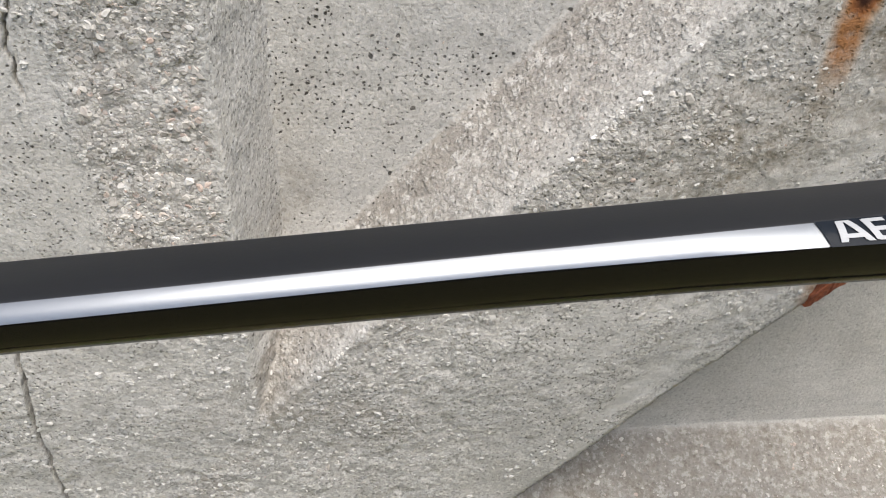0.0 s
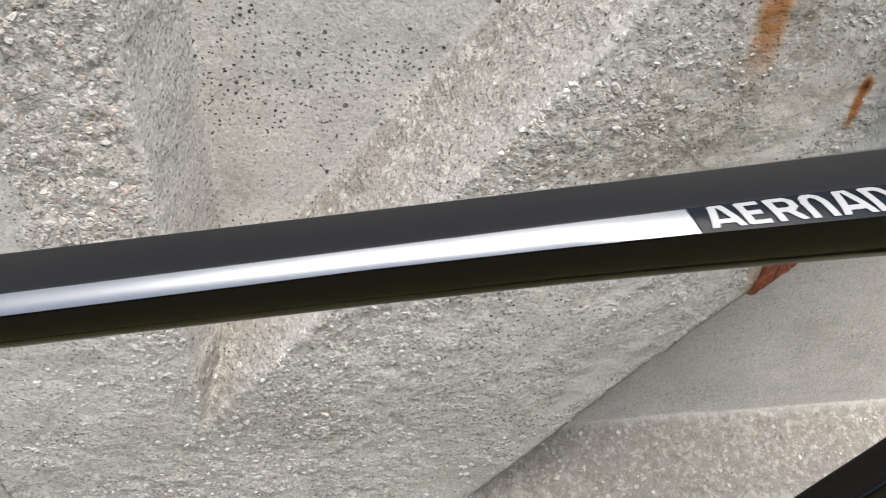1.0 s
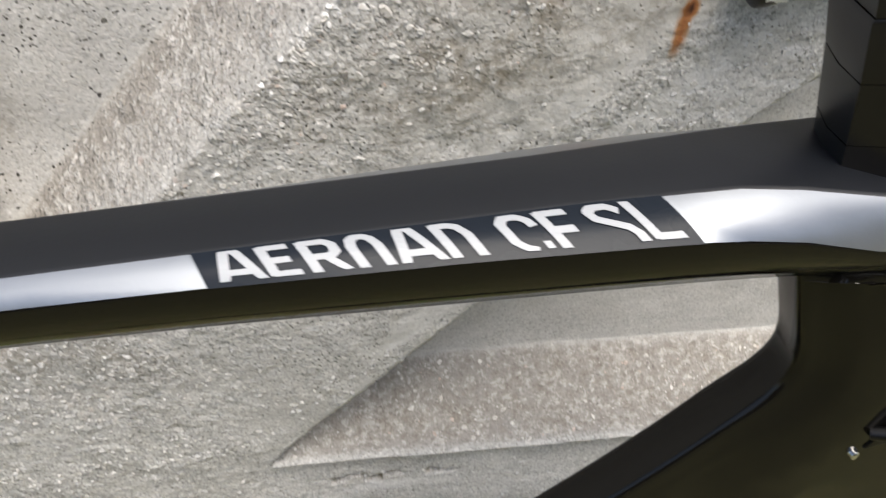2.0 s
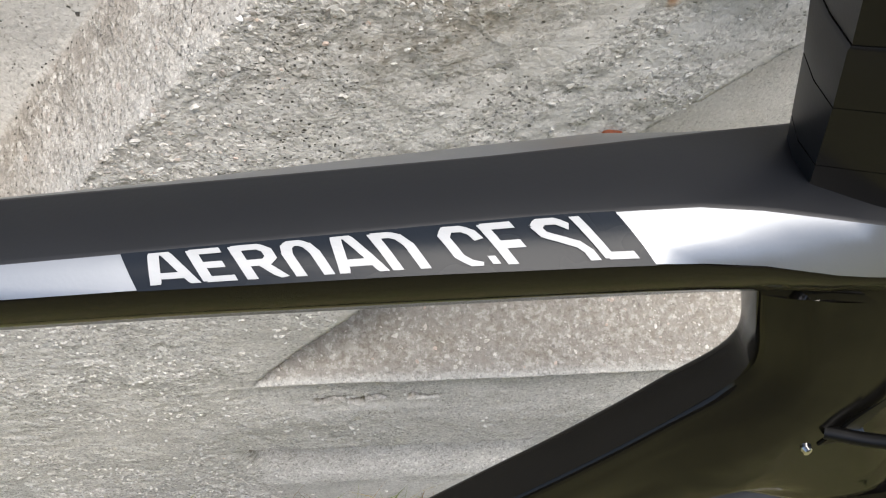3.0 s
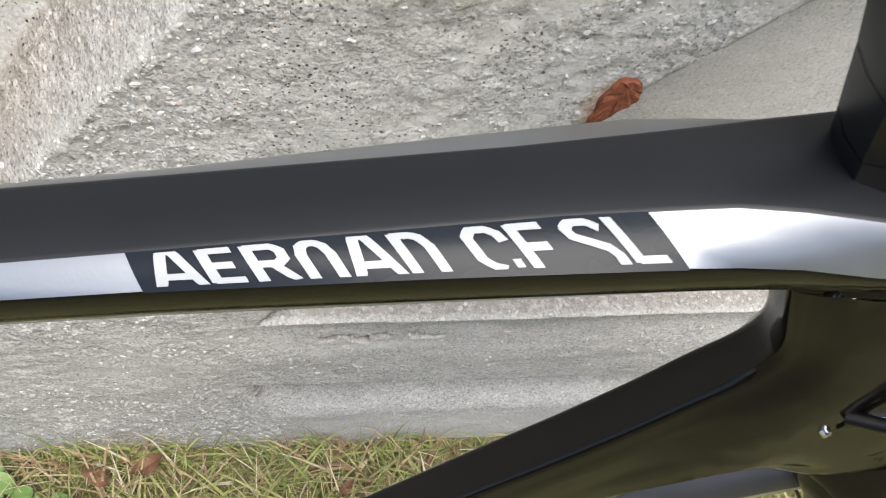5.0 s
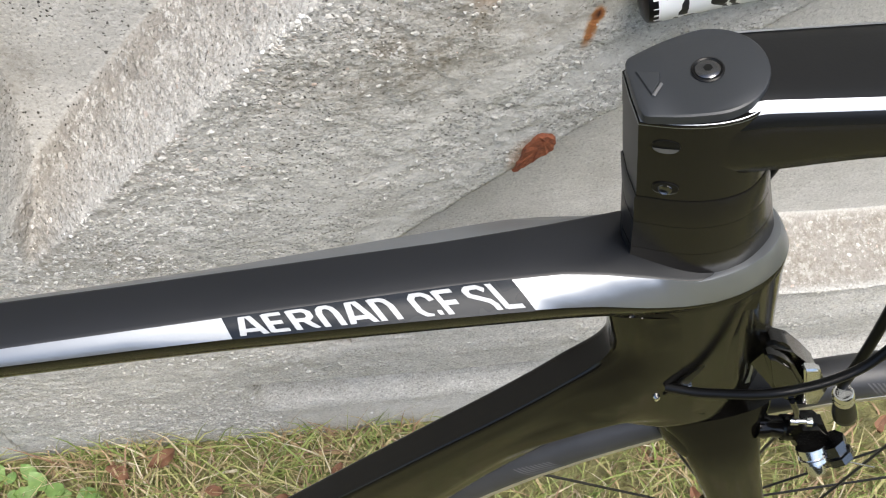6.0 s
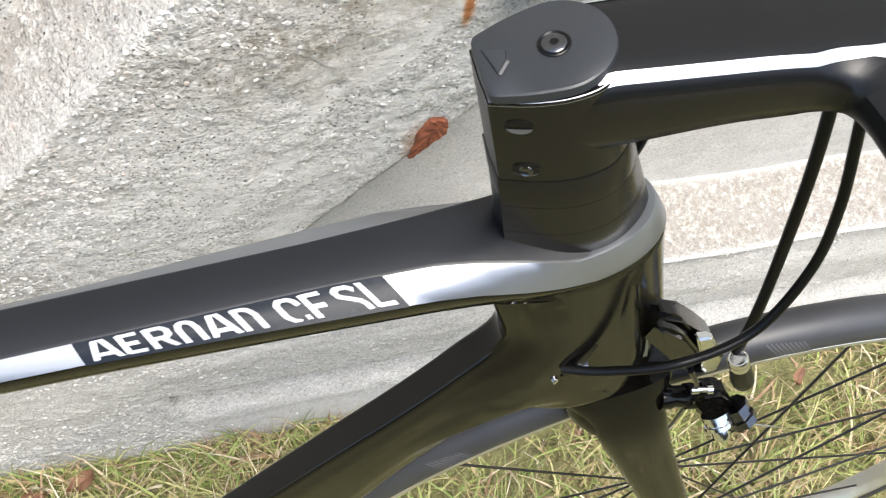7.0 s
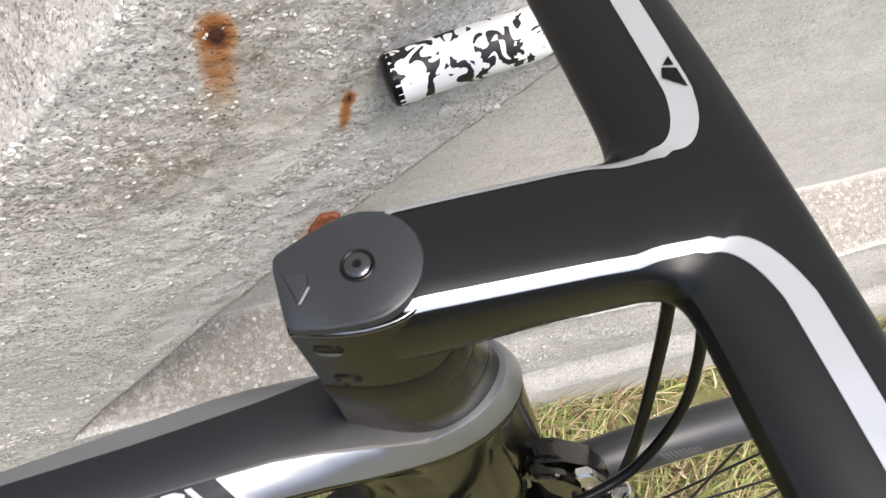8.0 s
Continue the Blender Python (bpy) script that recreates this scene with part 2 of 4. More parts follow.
LEAF_GREEN = by_island("broad_leaf_green", [(0.0, (0.1, 0.2, 0.05)), (1.0, (0.2, 0.3, 0.09))], 0.5, 80)
LEAF_DRY = by_island("dry_leaf_brown", [(0.0, (0.13, 0.06, 0.035)), (1.0, (0.25, 0.13, 0.075))], 0.65, 120)


def make_soil():
    m, nt, p = nodes_of("grassy_soil")
    c = coords(nt)
    a = noise_node(nt, 9, 6, 0.65, c)
    b = noise_node(nt, 130, 5, 0.7, c)
    col = ramp_node(nt, a.outputs[0], [(0.3, (0.19, 0.16, 0.08)), (0.5, (0.30, 0.28, 0.12)), (0.7, (0.40, 0.34, 0.18))]).outputs[0]
    col = mix_node(nt, 0.55, col, ramp_node(nt, b.outputs[0], [(0.3, (0.09, 0.09, 0.035)), (0.55, (0.26, 0.25, 0.1)), (0.75, (0.46, 0.4, 0.2))]).outputs[0])
    nt.links.new(col, p.inputs["Base Color"])
    p.inputs["Roughness"].default_value = 0.95
    nt.links.new(bump_node(nt, b.outputs[0], 0.9, 0.02), p.inputs["Normal"])
    return m


SOIL = make_soil()


def make_dark_render():
    m, nt, p = nodes_of("dark_unseen_wall")
    c = coords(nt)
    n = noise_node(nt, 3, 6, 0.65, c)
    nt.links.new(ramp_node(nt, n.outputs[0], [(0.3, (0.02, 0.022, 0.014)), (0.5, (0.04, 0.038, 0.025)), (0.7, (0.065, 0.06, 0.042))]).outputs[0], p.inputs["Base Color"])
    p.inputs["Roughness"].default_value = 0.95
    nt.links.new(bump_node(nt, n.outputs[0], 0.5, 0.02), p.inputs["Normal"])
    return m


DARK_RENDER = make_dark_render()


def make_rusty():
    m, nt, p = nodes_of("rusted_steel")
    n = noise_node(nt, 180, 6, 0.7, coords(nt))
    nt.links.new(ramp_node(nt, n.outputs[0], [(0.3, (0.07, 0.022, 0.012)), (0.5, (0.2, 0.058, 0.025)), (0.7, (0.3, 0.1, 0.045))]).outputs[0], p.inputs["Base Color"])
    p.inputs["Roughness"].default_value = 0.85
    nt.links.new(bump_node(nt, n.outputs[0], 0.6, 0.002), p.inputs["Normal"])
    return m


RUSTY = make_rusty()


# ---- mesh helpers ----
def part(name, bm, material, parent=None, label="", smooth=True):
    """Links a bmesh as one mesh object under its thing or part."""
    me = bpy.data.meshes.new(name)
    bmesh.ops.recalc_face_normals(bm, faces=bm.faces)
    bm.to_mesh(me)
    bm.free()
    for mat in material if isinstance(material, (list, tuple)) else [material]:
        me.materials.append(mat)
        for poly in me.polygons:
            poly.use_smooth = True
    for poly in me.polygons:
        poly.use_smooth = smooth
    if smooth:
        me.set_sharp_from_angle(angle=radians(38))
    ob = new(name, me)
    if parent is not None:
        ob.parent = parent
    return tagged(ob, label)


def empty(name, m=None):
    ob = new(name)
    ob.empty_display_size = 0.05
    if m is not None:
        ob.matrix_world = m
    return ob


def loft(rings, closed=True, caps=True, mats=None):
    """A skin over rings of equal length; mats: the material of each strip round the ring."""
    bm = bmesh.new()
    vs = [[bm.verts.new(p) for p in ring] for ring in rings]
    n = len(rings[0])
    for a, b in zip(vs, vs[1:]):
        for i in range(n if closed else n - 1):
            f = bm.faces.new((a[i], a[(i + 1) % n], b[(i + 1) % n], b[i]))
            if mats:
                f.material_index = mats[i]
    if caps and closed:
        bm.faces.new(vs[0][::-1])
        bm.faces.new(vs[-1])
    return bm


def oval(centre, u, v, a, b, n=28, power=2.0, rear=1.0):
    """A superellipse ring in the plane of u and v; rear < 1 shortens and sharpens its -u half."""
    out = []
    for i in range(n):
        t = 2 * math.pi * i / n
        c, s = math.cos(t), math.sin(t)
        x = math.copysign(abs(c) ** (2 / power), c) * a * (rear if c < 0 else 1)
        y = math.copysign(abs(s) ** (2 / power), s) * b
        out.append(Vector(centre) + Vector(u) * x + Vector(v) * y)
    return out


def smooth_path(points, steps=8):
    pts = [Vector(p) for p in points]
    pts = [pts[0] * 2 - pts[1], *pts, pts[-1] * 2 - pts[-2]]
    out = []
    for i in range(1, len(pts) - 2):
        p0, p1, p2, p3 = pts[i - 1:i + 3]
        for k in range(steps):
            t = k / steps
            out.append(0.5 * (2 * p1 + (p2 - p0) * t + (2 * p0 - 5 * p1 + 4 * p2 - p3) * t * t + (3 * p1 - p0 - 3 * p2 + p3) * t ** 3))
    return out + [pts[-2]]


def sweep(path, a, b=None, up=(0, 0, 1), n=16, power=2.0, sizes=None):
    """A tube of oval section along a path; sizes(k) with k from 0 to 1 gives its half width and half height there."""
    b = b or a
    rings, u = [], Vector(up)
    for i, p in enumerate(path):
        d = (path[min(i + 1, len(path) - 1)] - path[max(i - 1, 0)]).normalized()
        side = d.cross(u).normalized()
        u = side.cross(d).normalized()
        aa, bb = sizes(i / (len(path) - 1)) if sizes else (a, b)
        rings.append(oval(p, side, u, aa, bb, n, power))
    return loft(rings)


def disc(centre, axis, profile, n=24):
    """A turned body: profile of (along the axis, radius)."""
    axis = Vector(axis).normalized()
    u = axis.orthogonal().normalized()
    v = axis.cross(u)
    return loft([oval(Vector(centre) + axis * h, u, v, r, r, n) for h, r in profile])


def box(lo, hi, bevel=0.0):
    bm = bmesh.new()
    bmesh.ops.create_cube(bm, size=1)
    for v in bm.verts:
        v.co = [lo[i] + (v.co[i] + 0.5) * (hi[i] - lo[i]) for i in range(3)]
    if bevel:
        bmesh.ops.bevel(bm, geom=bm.edges[:], offset=bevel, segments=2, affect="EDGES")
    return bm


def clamp(v, lo=0.0, hi=1.0):
    return max(lo, min(hi, v))


def ease(v):
    v = clamp(v)
    return v * v * (3 - 2 * v)


# ---- wall ----
FRONT, DEEP = 0.695, 0.075


def wedge(x, z):
    """The upper recess: an upright left edge and a slanting right one, with splayed sides."""
    outer = 0.115 + (z - 0.668) / 1.13
    return min(clamp((x + 0.066) / 0.024), clamp((outer - x) / 0.045))


def slot_edge(x):
    d = x - 0.098
    return 0.299 + 1.27 * d - 0.5 * d * d if d < 0.9 else 1.037 + 0.37 * (d - 0.9)


def slot(x, z):
    """The lower recess: a sharp slanting upper edge, a splayed sill below."""
    return min(clamp((slot_edge(x) - z) / 0.005), clamp((z - 0.303) / 0.044))


def foot(x, z):
    """The coves below the low ledge and, fainter, below the sill of the lower recess."""
    low = 0.025 * clamp((0.169 - z) / 0.0026) * ease((z - 0.075) / 0.075)
    sill = 0.008 * clamp((0.301 - z) / 0.003) * ease((z - 0.215) / 0.075)
    return ease((x - 0.07) / 0.03) * max(low, sill)


def low_face(x, z):
    """One over the smooth stretch of wall below the sill."""
    return ease((x - 0.08) / 0.06) * ease((0.31 - z) / 0.01)


def groove(z, top, high):
    """A thin open slit below an overhanging lip."""
    return clamp((top - z) / 0.0009) * clamp((z - top + high) / 0.0009)


def slits(x, z):
    """Torn hollows under the broken flakes of the low face."""
    d = 0.0
    for cx, half in ((0.183, 0.033), (0.25, 0.015)):
        lip = 0.2655 + 0.0022 * math.sin(x * 190) + 0.001 * math.sin(x * 610)
        d = max(d, 0.014 * groove(z, lip, 0.0075 + 0.003 * math.sin(x * 140)) * ease((half - abs(x - cx)) / 0.008))
    return d


def joint(x, z):
    wander = 0.006 * noise.noise(Vector((0.3, 2.0, z * 14))) + 0.003 * noise.noise(Vector((0.9, 5.0, z * 60)))
    return clamp((0.0017 + 0.0012 * noise.noise(Vector((4.0, 1.0, z * 35))) - abs(x + 0.2215 + wander)) / 0.0006)


def crack(x, z):
    """A hairline crack beside the washed-out strip, down from the top."""
    line = -0.168 + 0.010 * noise.noise(Vector((2.0, 7.0, z * 22))) + 0.004 * noise.noise(Vector((6.0, 7.0, z * 90)))
    return clamp((0.0011 - abs(x - line)) / 0.0006) * ease((z - 0.735) / 0.02)


def aggregate(x, z):
    outer = 0.115 + (z - 0.668) / 1.13
    band = clamp((outer - x) / 0.045)
    a = 0.55 * ease(band * 4) * ease((1.05 - band) * 6) * ease((x + 0.075) / 0.02)
    a = max(a, 0.9 * ease((x + 0.15) / 0.02) * ease((-0.066 - x) / 0.01) * ease((z - 0.52) / 0.1))
    sill = clamp((z - 0.303) / 0.044)
    if z < slot_edge(x) - 0.002:
        a = max(a, 0.6 * ease(sill * 8) * ease((1.02 - sill) * 6))
    if z > slot_edge(x) and x > outer:
        off = (x - outer) / 1.34
        patch = 0.5 + 0.9 * noise.noise(Vector((x * 11, 8.0, z * 11)))
        a = max(a, clamp(patch) * (0.5 * ease((0.10 - off) / 0.1) + 0.25 * ease((0.3 - off) / 0.12)) * ease((z - slot_edge(x) + 0.02) / 0.12))
    return a


def roughness(x, z):
    """How sandy the face is: the slab between the recesses most, the recess floors least."""
    w, s = wedge(x, z), slot(x, z)
    r = 1.0 - 0.75 * ease((w - 0.9) * 10) - 0.9 * ease((s - 0.9) * 10)
    outer = 0.115 + (z - 0.668) / 1.13
    r *= 1 - 0.35 * low_face(x, z)
    if x < -0.15:
        r = 0.35 + 0.5 * ease((0.6 - z) / 0.1)
    return clamp(r) * (0.75 + 0.5 * noise.noise(Vector((x * 6, 1.5, z * 6))))


def blot(x, z, cx, cz, rx, rz):
    return clamp(1.25 - math.hypot((x - cx) / rx, (z - cz) / rz))


def rust(x, z):
    r = blot(x, z, 0.294, 0.800, 0.011, 0.016)
    r = max(r, 0.45 * ease((0.014 - abs(x - 0.292)) / 0.01) * clamp((0.80 - z) < 0.075) * ease((z - 0.725) / 0.05) * (z < 0.80))
    r = max(r, blot(x, z, 0.364, 0.732, 0.004, 0.007))
    r = max(r, 0.6 * ease((0.0045 - abs(x - 0.3625 + (0.732 - z) * 0.05)) / 0.003) * ease((z - 0.695) / 0.02) * (z < 0.732))
    return max(r, 0.4 * blot(x, z, 0.343, 0.578, 0.018, 0.028))


def pale(x, z):
    """Worn, lime-white streaks running along the slanting edge of the lower recess; on the low face pale flake lips and
    a foot painted as if lit.
    """
    e = slot_edge(x)
    if low_face(x, z) > 0.5:
        # the foot is painted lighter, as an upturned face would catch light
        return 0.45 * ease((0.10 - z) / 0.06) + 0.9 * max(blot(x, z, 0.20, 0.2495, 0.05, 0.005), blot(x, z, 0.25, 0.249, 0.017, 0.005))
    if z < e:
        return 0.35 * slot(x, z) * ease(0.4 + 1.2 * noise.noise(Vector((x * 5, 3.0, z * 18))))
    along, across = (x + z) * 0.707, (z - x) * 0.707
    s = noise.noise(Vector((along * 9, 6.0, across * 48))) + 0.5 * noise.noise(Vector((along * 22, 9.0, across * 120)))
    near = ease((0.17 - (z - e) * 0.62) / 0.1) * ease((x - 0.12) / 0.08)
    return near * ease(0.25 + 1.3 * s)


def pits(x, z):
    """Open air holes: plain in the floor of the upper recess, few elsewhere."""
    w = wedge(x, z)
    k = 0.62 + 0.5 * ease((w - 0.8) * 5) - 0.7 * slot(x, z) - 0.5 * ease((0.45 - z) / 0.1)
    return clamp(k + 0.5 * noise.noise(Vector((x * 9, 14.0, z * 9))))


def lime(x, z):
    """Grime and white bloom on the splay of the upper recess and on the sill of the lower one."""
    outer = 0.115 + (z - 0.668) / 1.13
    band = (outer - x) / 0.045
    sill = (z - 0.303) / 0.044
    if 0 < sill < 1.1 and z < slot_edge(x):
        return 0.85 * ease(sill * 8) * ease((1.05 - sill) * 8)
    return ease(band + 0.5) * ease((1.12 - band) * 5) * ease((x + 0.07) / 0.015) * (0.6 + 0.4 * ease((band - 0.55) * 4))


def algae_shade(x, z):
    outer = 0.115 + (z - 0.668) / 1.13
    # hollows and the open joint are darkened inside, painting in their depth's shade
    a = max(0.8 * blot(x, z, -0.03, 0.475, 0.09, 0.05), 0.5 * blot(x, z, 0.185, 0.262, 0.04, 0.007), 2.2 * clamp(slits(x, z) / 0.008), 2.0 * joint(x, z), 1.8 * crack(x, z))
    a = max(a, 0.6 * blot(x, z, -0.035, 0.60, 0.03, 0.1))
    # dark line painted as the shade in the recess corner
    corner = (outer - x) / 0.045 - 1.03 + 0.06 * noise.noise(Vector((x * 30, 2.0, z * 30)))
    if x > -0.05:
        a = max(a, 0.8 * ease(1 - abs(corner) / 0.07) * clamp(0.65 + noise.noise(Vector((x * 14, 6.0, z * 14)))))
    # streaky dark strip painted as the shade under the low ledge
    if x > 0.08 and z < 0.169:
        streak = 0.5 + 1.1 * noise.noise(Vector((x * 45, 3.3, z * 5))) + 0.5 * noise.noise(Vector((x * 130, 5.3, z * 9)))
        a = max(a, 1.1 * clamp(streak) * ease((z - 0.085) / 0.07) + 1.2 * ease((z - 0.128) / 0.03))
    sill = (z - 0.303) / 0.044
    if 0 < sill < 1.1 and z < slot_edge(x):
        a = max(a, 0.6 * ease(sill * 5) * ease((1.1 - sill) * 4))
    return max(a, 1.1 * ease((0.12 - abs(x - outer - 0.12)) / 0.11) * ease((z - 0.60) / 0.1) * (z > slot_edge(x)))


def wall_depth(x, z):
    shallow = 0.5 + 0.5 * ease((z - 0.46) / 0.16)
    y = FRONT + DEEP * max(wedge(x, z) * shallow, slot(x, z)) + foot(x, z) + 0.09 * joint(x, z) + 0.008 * crack(x, z)
    y += slits(x, z)
    near = -0.6 < x < 1.6 and joint(x, z) < 0.2 and slits(x, z) < 0.003
    if near:
        n = noise.fractal(Vector((x * 9, 3.1, z * 9)), 1.0, 2.0, 3) * 0.0022
        n += noise.fractal(Vector((x * 70, 7.7, z * 70)), 0.9, 2.0, 3) * (0.0006 * roughness(x, z) + 0.0010 * aggregate(x, z))
        r = roughness(x, z)
        n -= 0.003 * max(0.0, noise.noise(Vector((x * 95, 11.0, z * 95))) - 0.22) * r
        n += 0.005 * max(0.0, noise.noise(Vector((x * 60, 17.0, z * 60))) - 0.38) * r
        y += n
    return y


def steps(lo, a, b, hi, fine, coarse):
    out = list(np.arange(lo, a, coarse)) + list(np.arange(a, b, fine)) + list(np.arange(b, hi + coarse, coarse))
    return [float(v) for v in out]


def with_slits(zs):
    """Finer rows at the thin slits."""
    for mid, half in ((0.167, 0.004), (0.2615, 0.0095), (0.301, 0.004)):
        zs = [v for v in zs if abs(v - mid) > half + 0.001] + [float(v) for v in np.arange(mid - half, mid + half, 0.0009)]
    return sorted(zs)


def with_joint(xs):
    """Finer columns at the open joint of the wall."""
    xs = [v for v in xs if abs(v + 0.168) > 0.014] + [float(v) for v in np.arange(-0.1815, -0.1545, 0.0008)]
    return sorted([v for v in xs if abs(v + 0.2215) > 0.016] + [float(v) for v in np.arange(-0.2370, -0.2060, 0.0007)])


def wall():
    xs, zs = with_joint(steps(-4.0, -0.40, 1.20, 5.0, 0.0026, 0.1)), with_slits(steps(-0.06, -0.02, 0.86, 2.5, 0.0026, 0.04))
    verts = [(x, wall_depth(x, z), z) for z in zs for x in xs]
    nx, nz = len(xs), len(zs)
    faces = [(j * nx + i, j * nx + i + 1, (j + 1) * nx + i + 1, (j + 1) * nx + i) for j in range(nz - 1) for i in range(nx - 1)]
    k = len(verts)
    x0, x1, z0, z1 = xs[0], xs[-1], zs[0], zs[-1]
    verts += [(x0, 1.0, z0), (x1, 1.0, z0), (x1, 1.0, z1), (x0, 1.0, z1)]
    bottom, top = list(range(nx)), [(nz - 1) * nx + i for i in range(nx)]
    left, right = [j * nx for j in range(nz)], [j * nx + nx - 1 for j in range(nz)]
    faces += [(k, k + 3, k + 2, k + 1), (*top, k + 2, k + 3), (*bottom[::-1], k, k + 1), (*left[::-1], k + 3, k)[::1], (*right, k + 2, k + 1)]
    me = bpy.data.meshes.new("wall_north")
    me.from_pydata(verts, [], faces)
    for key, fn in (("aggregate", aggregate), ("rust", rust), ("algae_shade", algae_shade), ("rough", roughness), ("pale", pale), ("lime", lime), ("pits", pits)):
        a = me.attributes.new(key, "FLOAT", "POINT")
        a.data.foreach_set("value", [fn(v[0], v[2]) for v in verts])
    me.materials.append(CONCRETE)
    for poly in me.polygons:
        poly.use_smooth = len(poly.vertices) == 4
    ob = new("wall_north", me)
    return tagged(ob, "weathered grey precast concrete wall with slanting recesses and rust stains", "wall", kind="structure")


wall()


def unseen_backdrop():
    """A plain dark wall added behind the camera, unseen, to darken the bicycle's reflections."""
    bm = box((-9.0, -5.3, -0.1), (9.0, -5.0, 2.6), 0.02)
    return tagged(part("unseen_wall_south", bm, DARK_RENDER, None, smooth=False), "plain dark unseen wall added behind the camera to darken reflections", "wall", kind="structure")


unseen_backdrop()


def crumbs():
    """Broken flakes and crumbs of cement standing proud of the slab, in clusters."""
    rng = random.Random(17)
    verts, faces = [], []
    made = 0
    while made < 10500:
        x, z = rng.uniform(-0.33, 1.0), rng.uniform(0.0, 0.86)
        if wedge(x, z) > 0.1 or slot(x, z) > 0.3 or joint(x, z) > 0 or slits(x, z) > 0.001:
            continue
        d = 0.22 + 2.4 * noise.noise(Vector((x * 20, 4.4, z * 26))) + 0.8 * noise.noise(Vector((x * 5, 1.4, z * 5)))
        if rng.random() > clamp(d, 0.03, 1.0) * (1 - 0.8 * pale(x, z)) * (1.0 if x > -0.2 else 0.3) * (1 - 0.65 * low_face(x, z)):
            continue
        r = 0.0005 + 0.0019 * rng.random() ** 3.6
        y = wall_depth(x, z)
        long, high, tall = rng.uniform(0.8, 1.6), rng.uniform(0.6, 1.1), rng.uniform(0.5, 1.1)
        spin = rng.gauss(0, 0.9)
        cs, sn = math.cos(spin), math.sin(spin)
        k = len(verts)
        for c, h, shift in ((1.0, -0.25, 0.0), (0.72, 0.7, -0.22)):
            for i in range(6):
                a = 1.047 * i + (0.5 if h > 0 else 0) + rng.uniform(-0.25, 0.25)
                u, v = math.cos(a) * c * long * rng.uniform(0.5, 1.35), (math.sin(a) * c + shift) * high * rng.uniform(0.5, 1.35)
                verts.append((x + (u * cs - v * sn) * r, y - h * tall * r * rng.uniform(0.3, 1.3), z + (u * sn + v * cs) * r))
        for i in range(6):
            j = (i + 1) % 6
            faces += [(k + i, k + j, k + 6 + j, k + 6 + i)]
        faces.append(tuple(k + 6 + i for i in range(6)))
        made += 1
    me = bpy.data.meshes.new("cement_crumbs")
    me.from_pydata(verts, [], faces)
    me.materials.append(CONCRETE)
    tagged(new("cement_crumbs", me), "crumbs and flakes of weathered cement on the wall", "concrete crumbs", kind="stuff")


crumbs()


def pebbles():
    """Small stones half sunk in the washed-out faces of the wall."""
    rng = random.Random(5)
    verts, faces, white_verts, white_faces = [], [], [], []
    shape = [(math.cos(a) * c, math.sin(a) * c, s) for c, s, k in ((0.95, 0.1, 6), (0.62, 0.75, 6)) for a in [2 * math.pi * i / k + (0.5 if s > 0.5 else 0) for i in range(k)]]
    made = 0
    while made < 6800:
        x, z = rng.uniform(-0.3, 1.2), rng.uniform(0.02, 0.86)
        w = aggregate(x, z)
        outer = 0.115 + (z - 0.668) / 1.13
        rim = clamp(1 - abs(x - outer - 0.004) / 0.012) * clamp(0.2 + 2.5 * noise.noise(Vector((x * 25, 2.2, z * 25)))) * (z > slot_edge(x) and x > -0.06)
        if rng.random() > max(0.75 * w * w, rim) + 0.012 * roughness(x, z) or rust(x, z) > 0.15:
            continue
        r = (0.0007 + 0.0025 * rng.random() ** 2.4) * (1.5 if rng.random() < 0.05 else 1.0) * (1 if w > 0.3 else 0.42)
        vs, fs = verts, faces
        if rng.random() < rim:
            r, vs, fs = 0.0008 + 0.0018 * rng.random() ** 2.0, white_verts, white_faces
        y = wall_depth(x, z)
        e = 0.004
        nrm = Vector(((wall_depth(x + e, z) - wall_depth(x - e, z)) / (2 * e), -1, (wall_depth(x, z + e) - wall_depth(x, z - e)) / (2 * e))).normalized()
        if nrm.y > -0.5:
            continue
        u = nrm.orthogonal().normalized()
        v = nrm.cross(u)
        spin, fu, fv, fh = rng.uniform(0, 6.28), rng.uniform(0.8, 1.5), rng.uniform(0.6, 1.1), rng.uniform(0.2, 0.75)
        cs, sn = math.cos(spin), math.sin(spin)
        k = len(vs)
        base = Vector((x, y, z)) - nrm * r * 0.25
        for a, b, h in shape:
            a, b = a * fu * rng.uniform(0.6, 1.25), b * fv * rng.uniform(0.6, 1.25)
            vs.append(tuple(base + u * (a * cs - b * sn) * r + v * (a * sn + b * cs) * r + nrm * h * r * fh * rng.uniform(0.5, 1.3)))
        for i in range(6):
            j = (i + 1) % 6
            fs += [(k + i, k + j, k + 6 + i), (k + j, k + 6 + j, k + 6 + i)]
        fs.append(tuple(k + 6 + i for i in range(6)))
        made += 1
    for v, f, mat, name, label in ((verts, faces, PEBBLE, "pebbles", "small grey and pinkish stones bared in the concrete wall"), (white_verts, white_faces, WHITE_STONE, "white_pebbles", "white pebbles along the slanting edge of the wall recess")):
        me = bpy.data.meshes.new(name)
        me.from_pydata(v, [], f)
        me.materials.append(mat)
        tagged(new(name, me), label, "pebbles", kind="stuff")


pebbles()


# ---- ground ----
def ground_height(x, y):
    return 0.012 * noise.noise(Vector((x * 3, y * 3, 0.3))) + 0.006 * noise.noise(Vector((x * 11, y * 11, 4.3)))


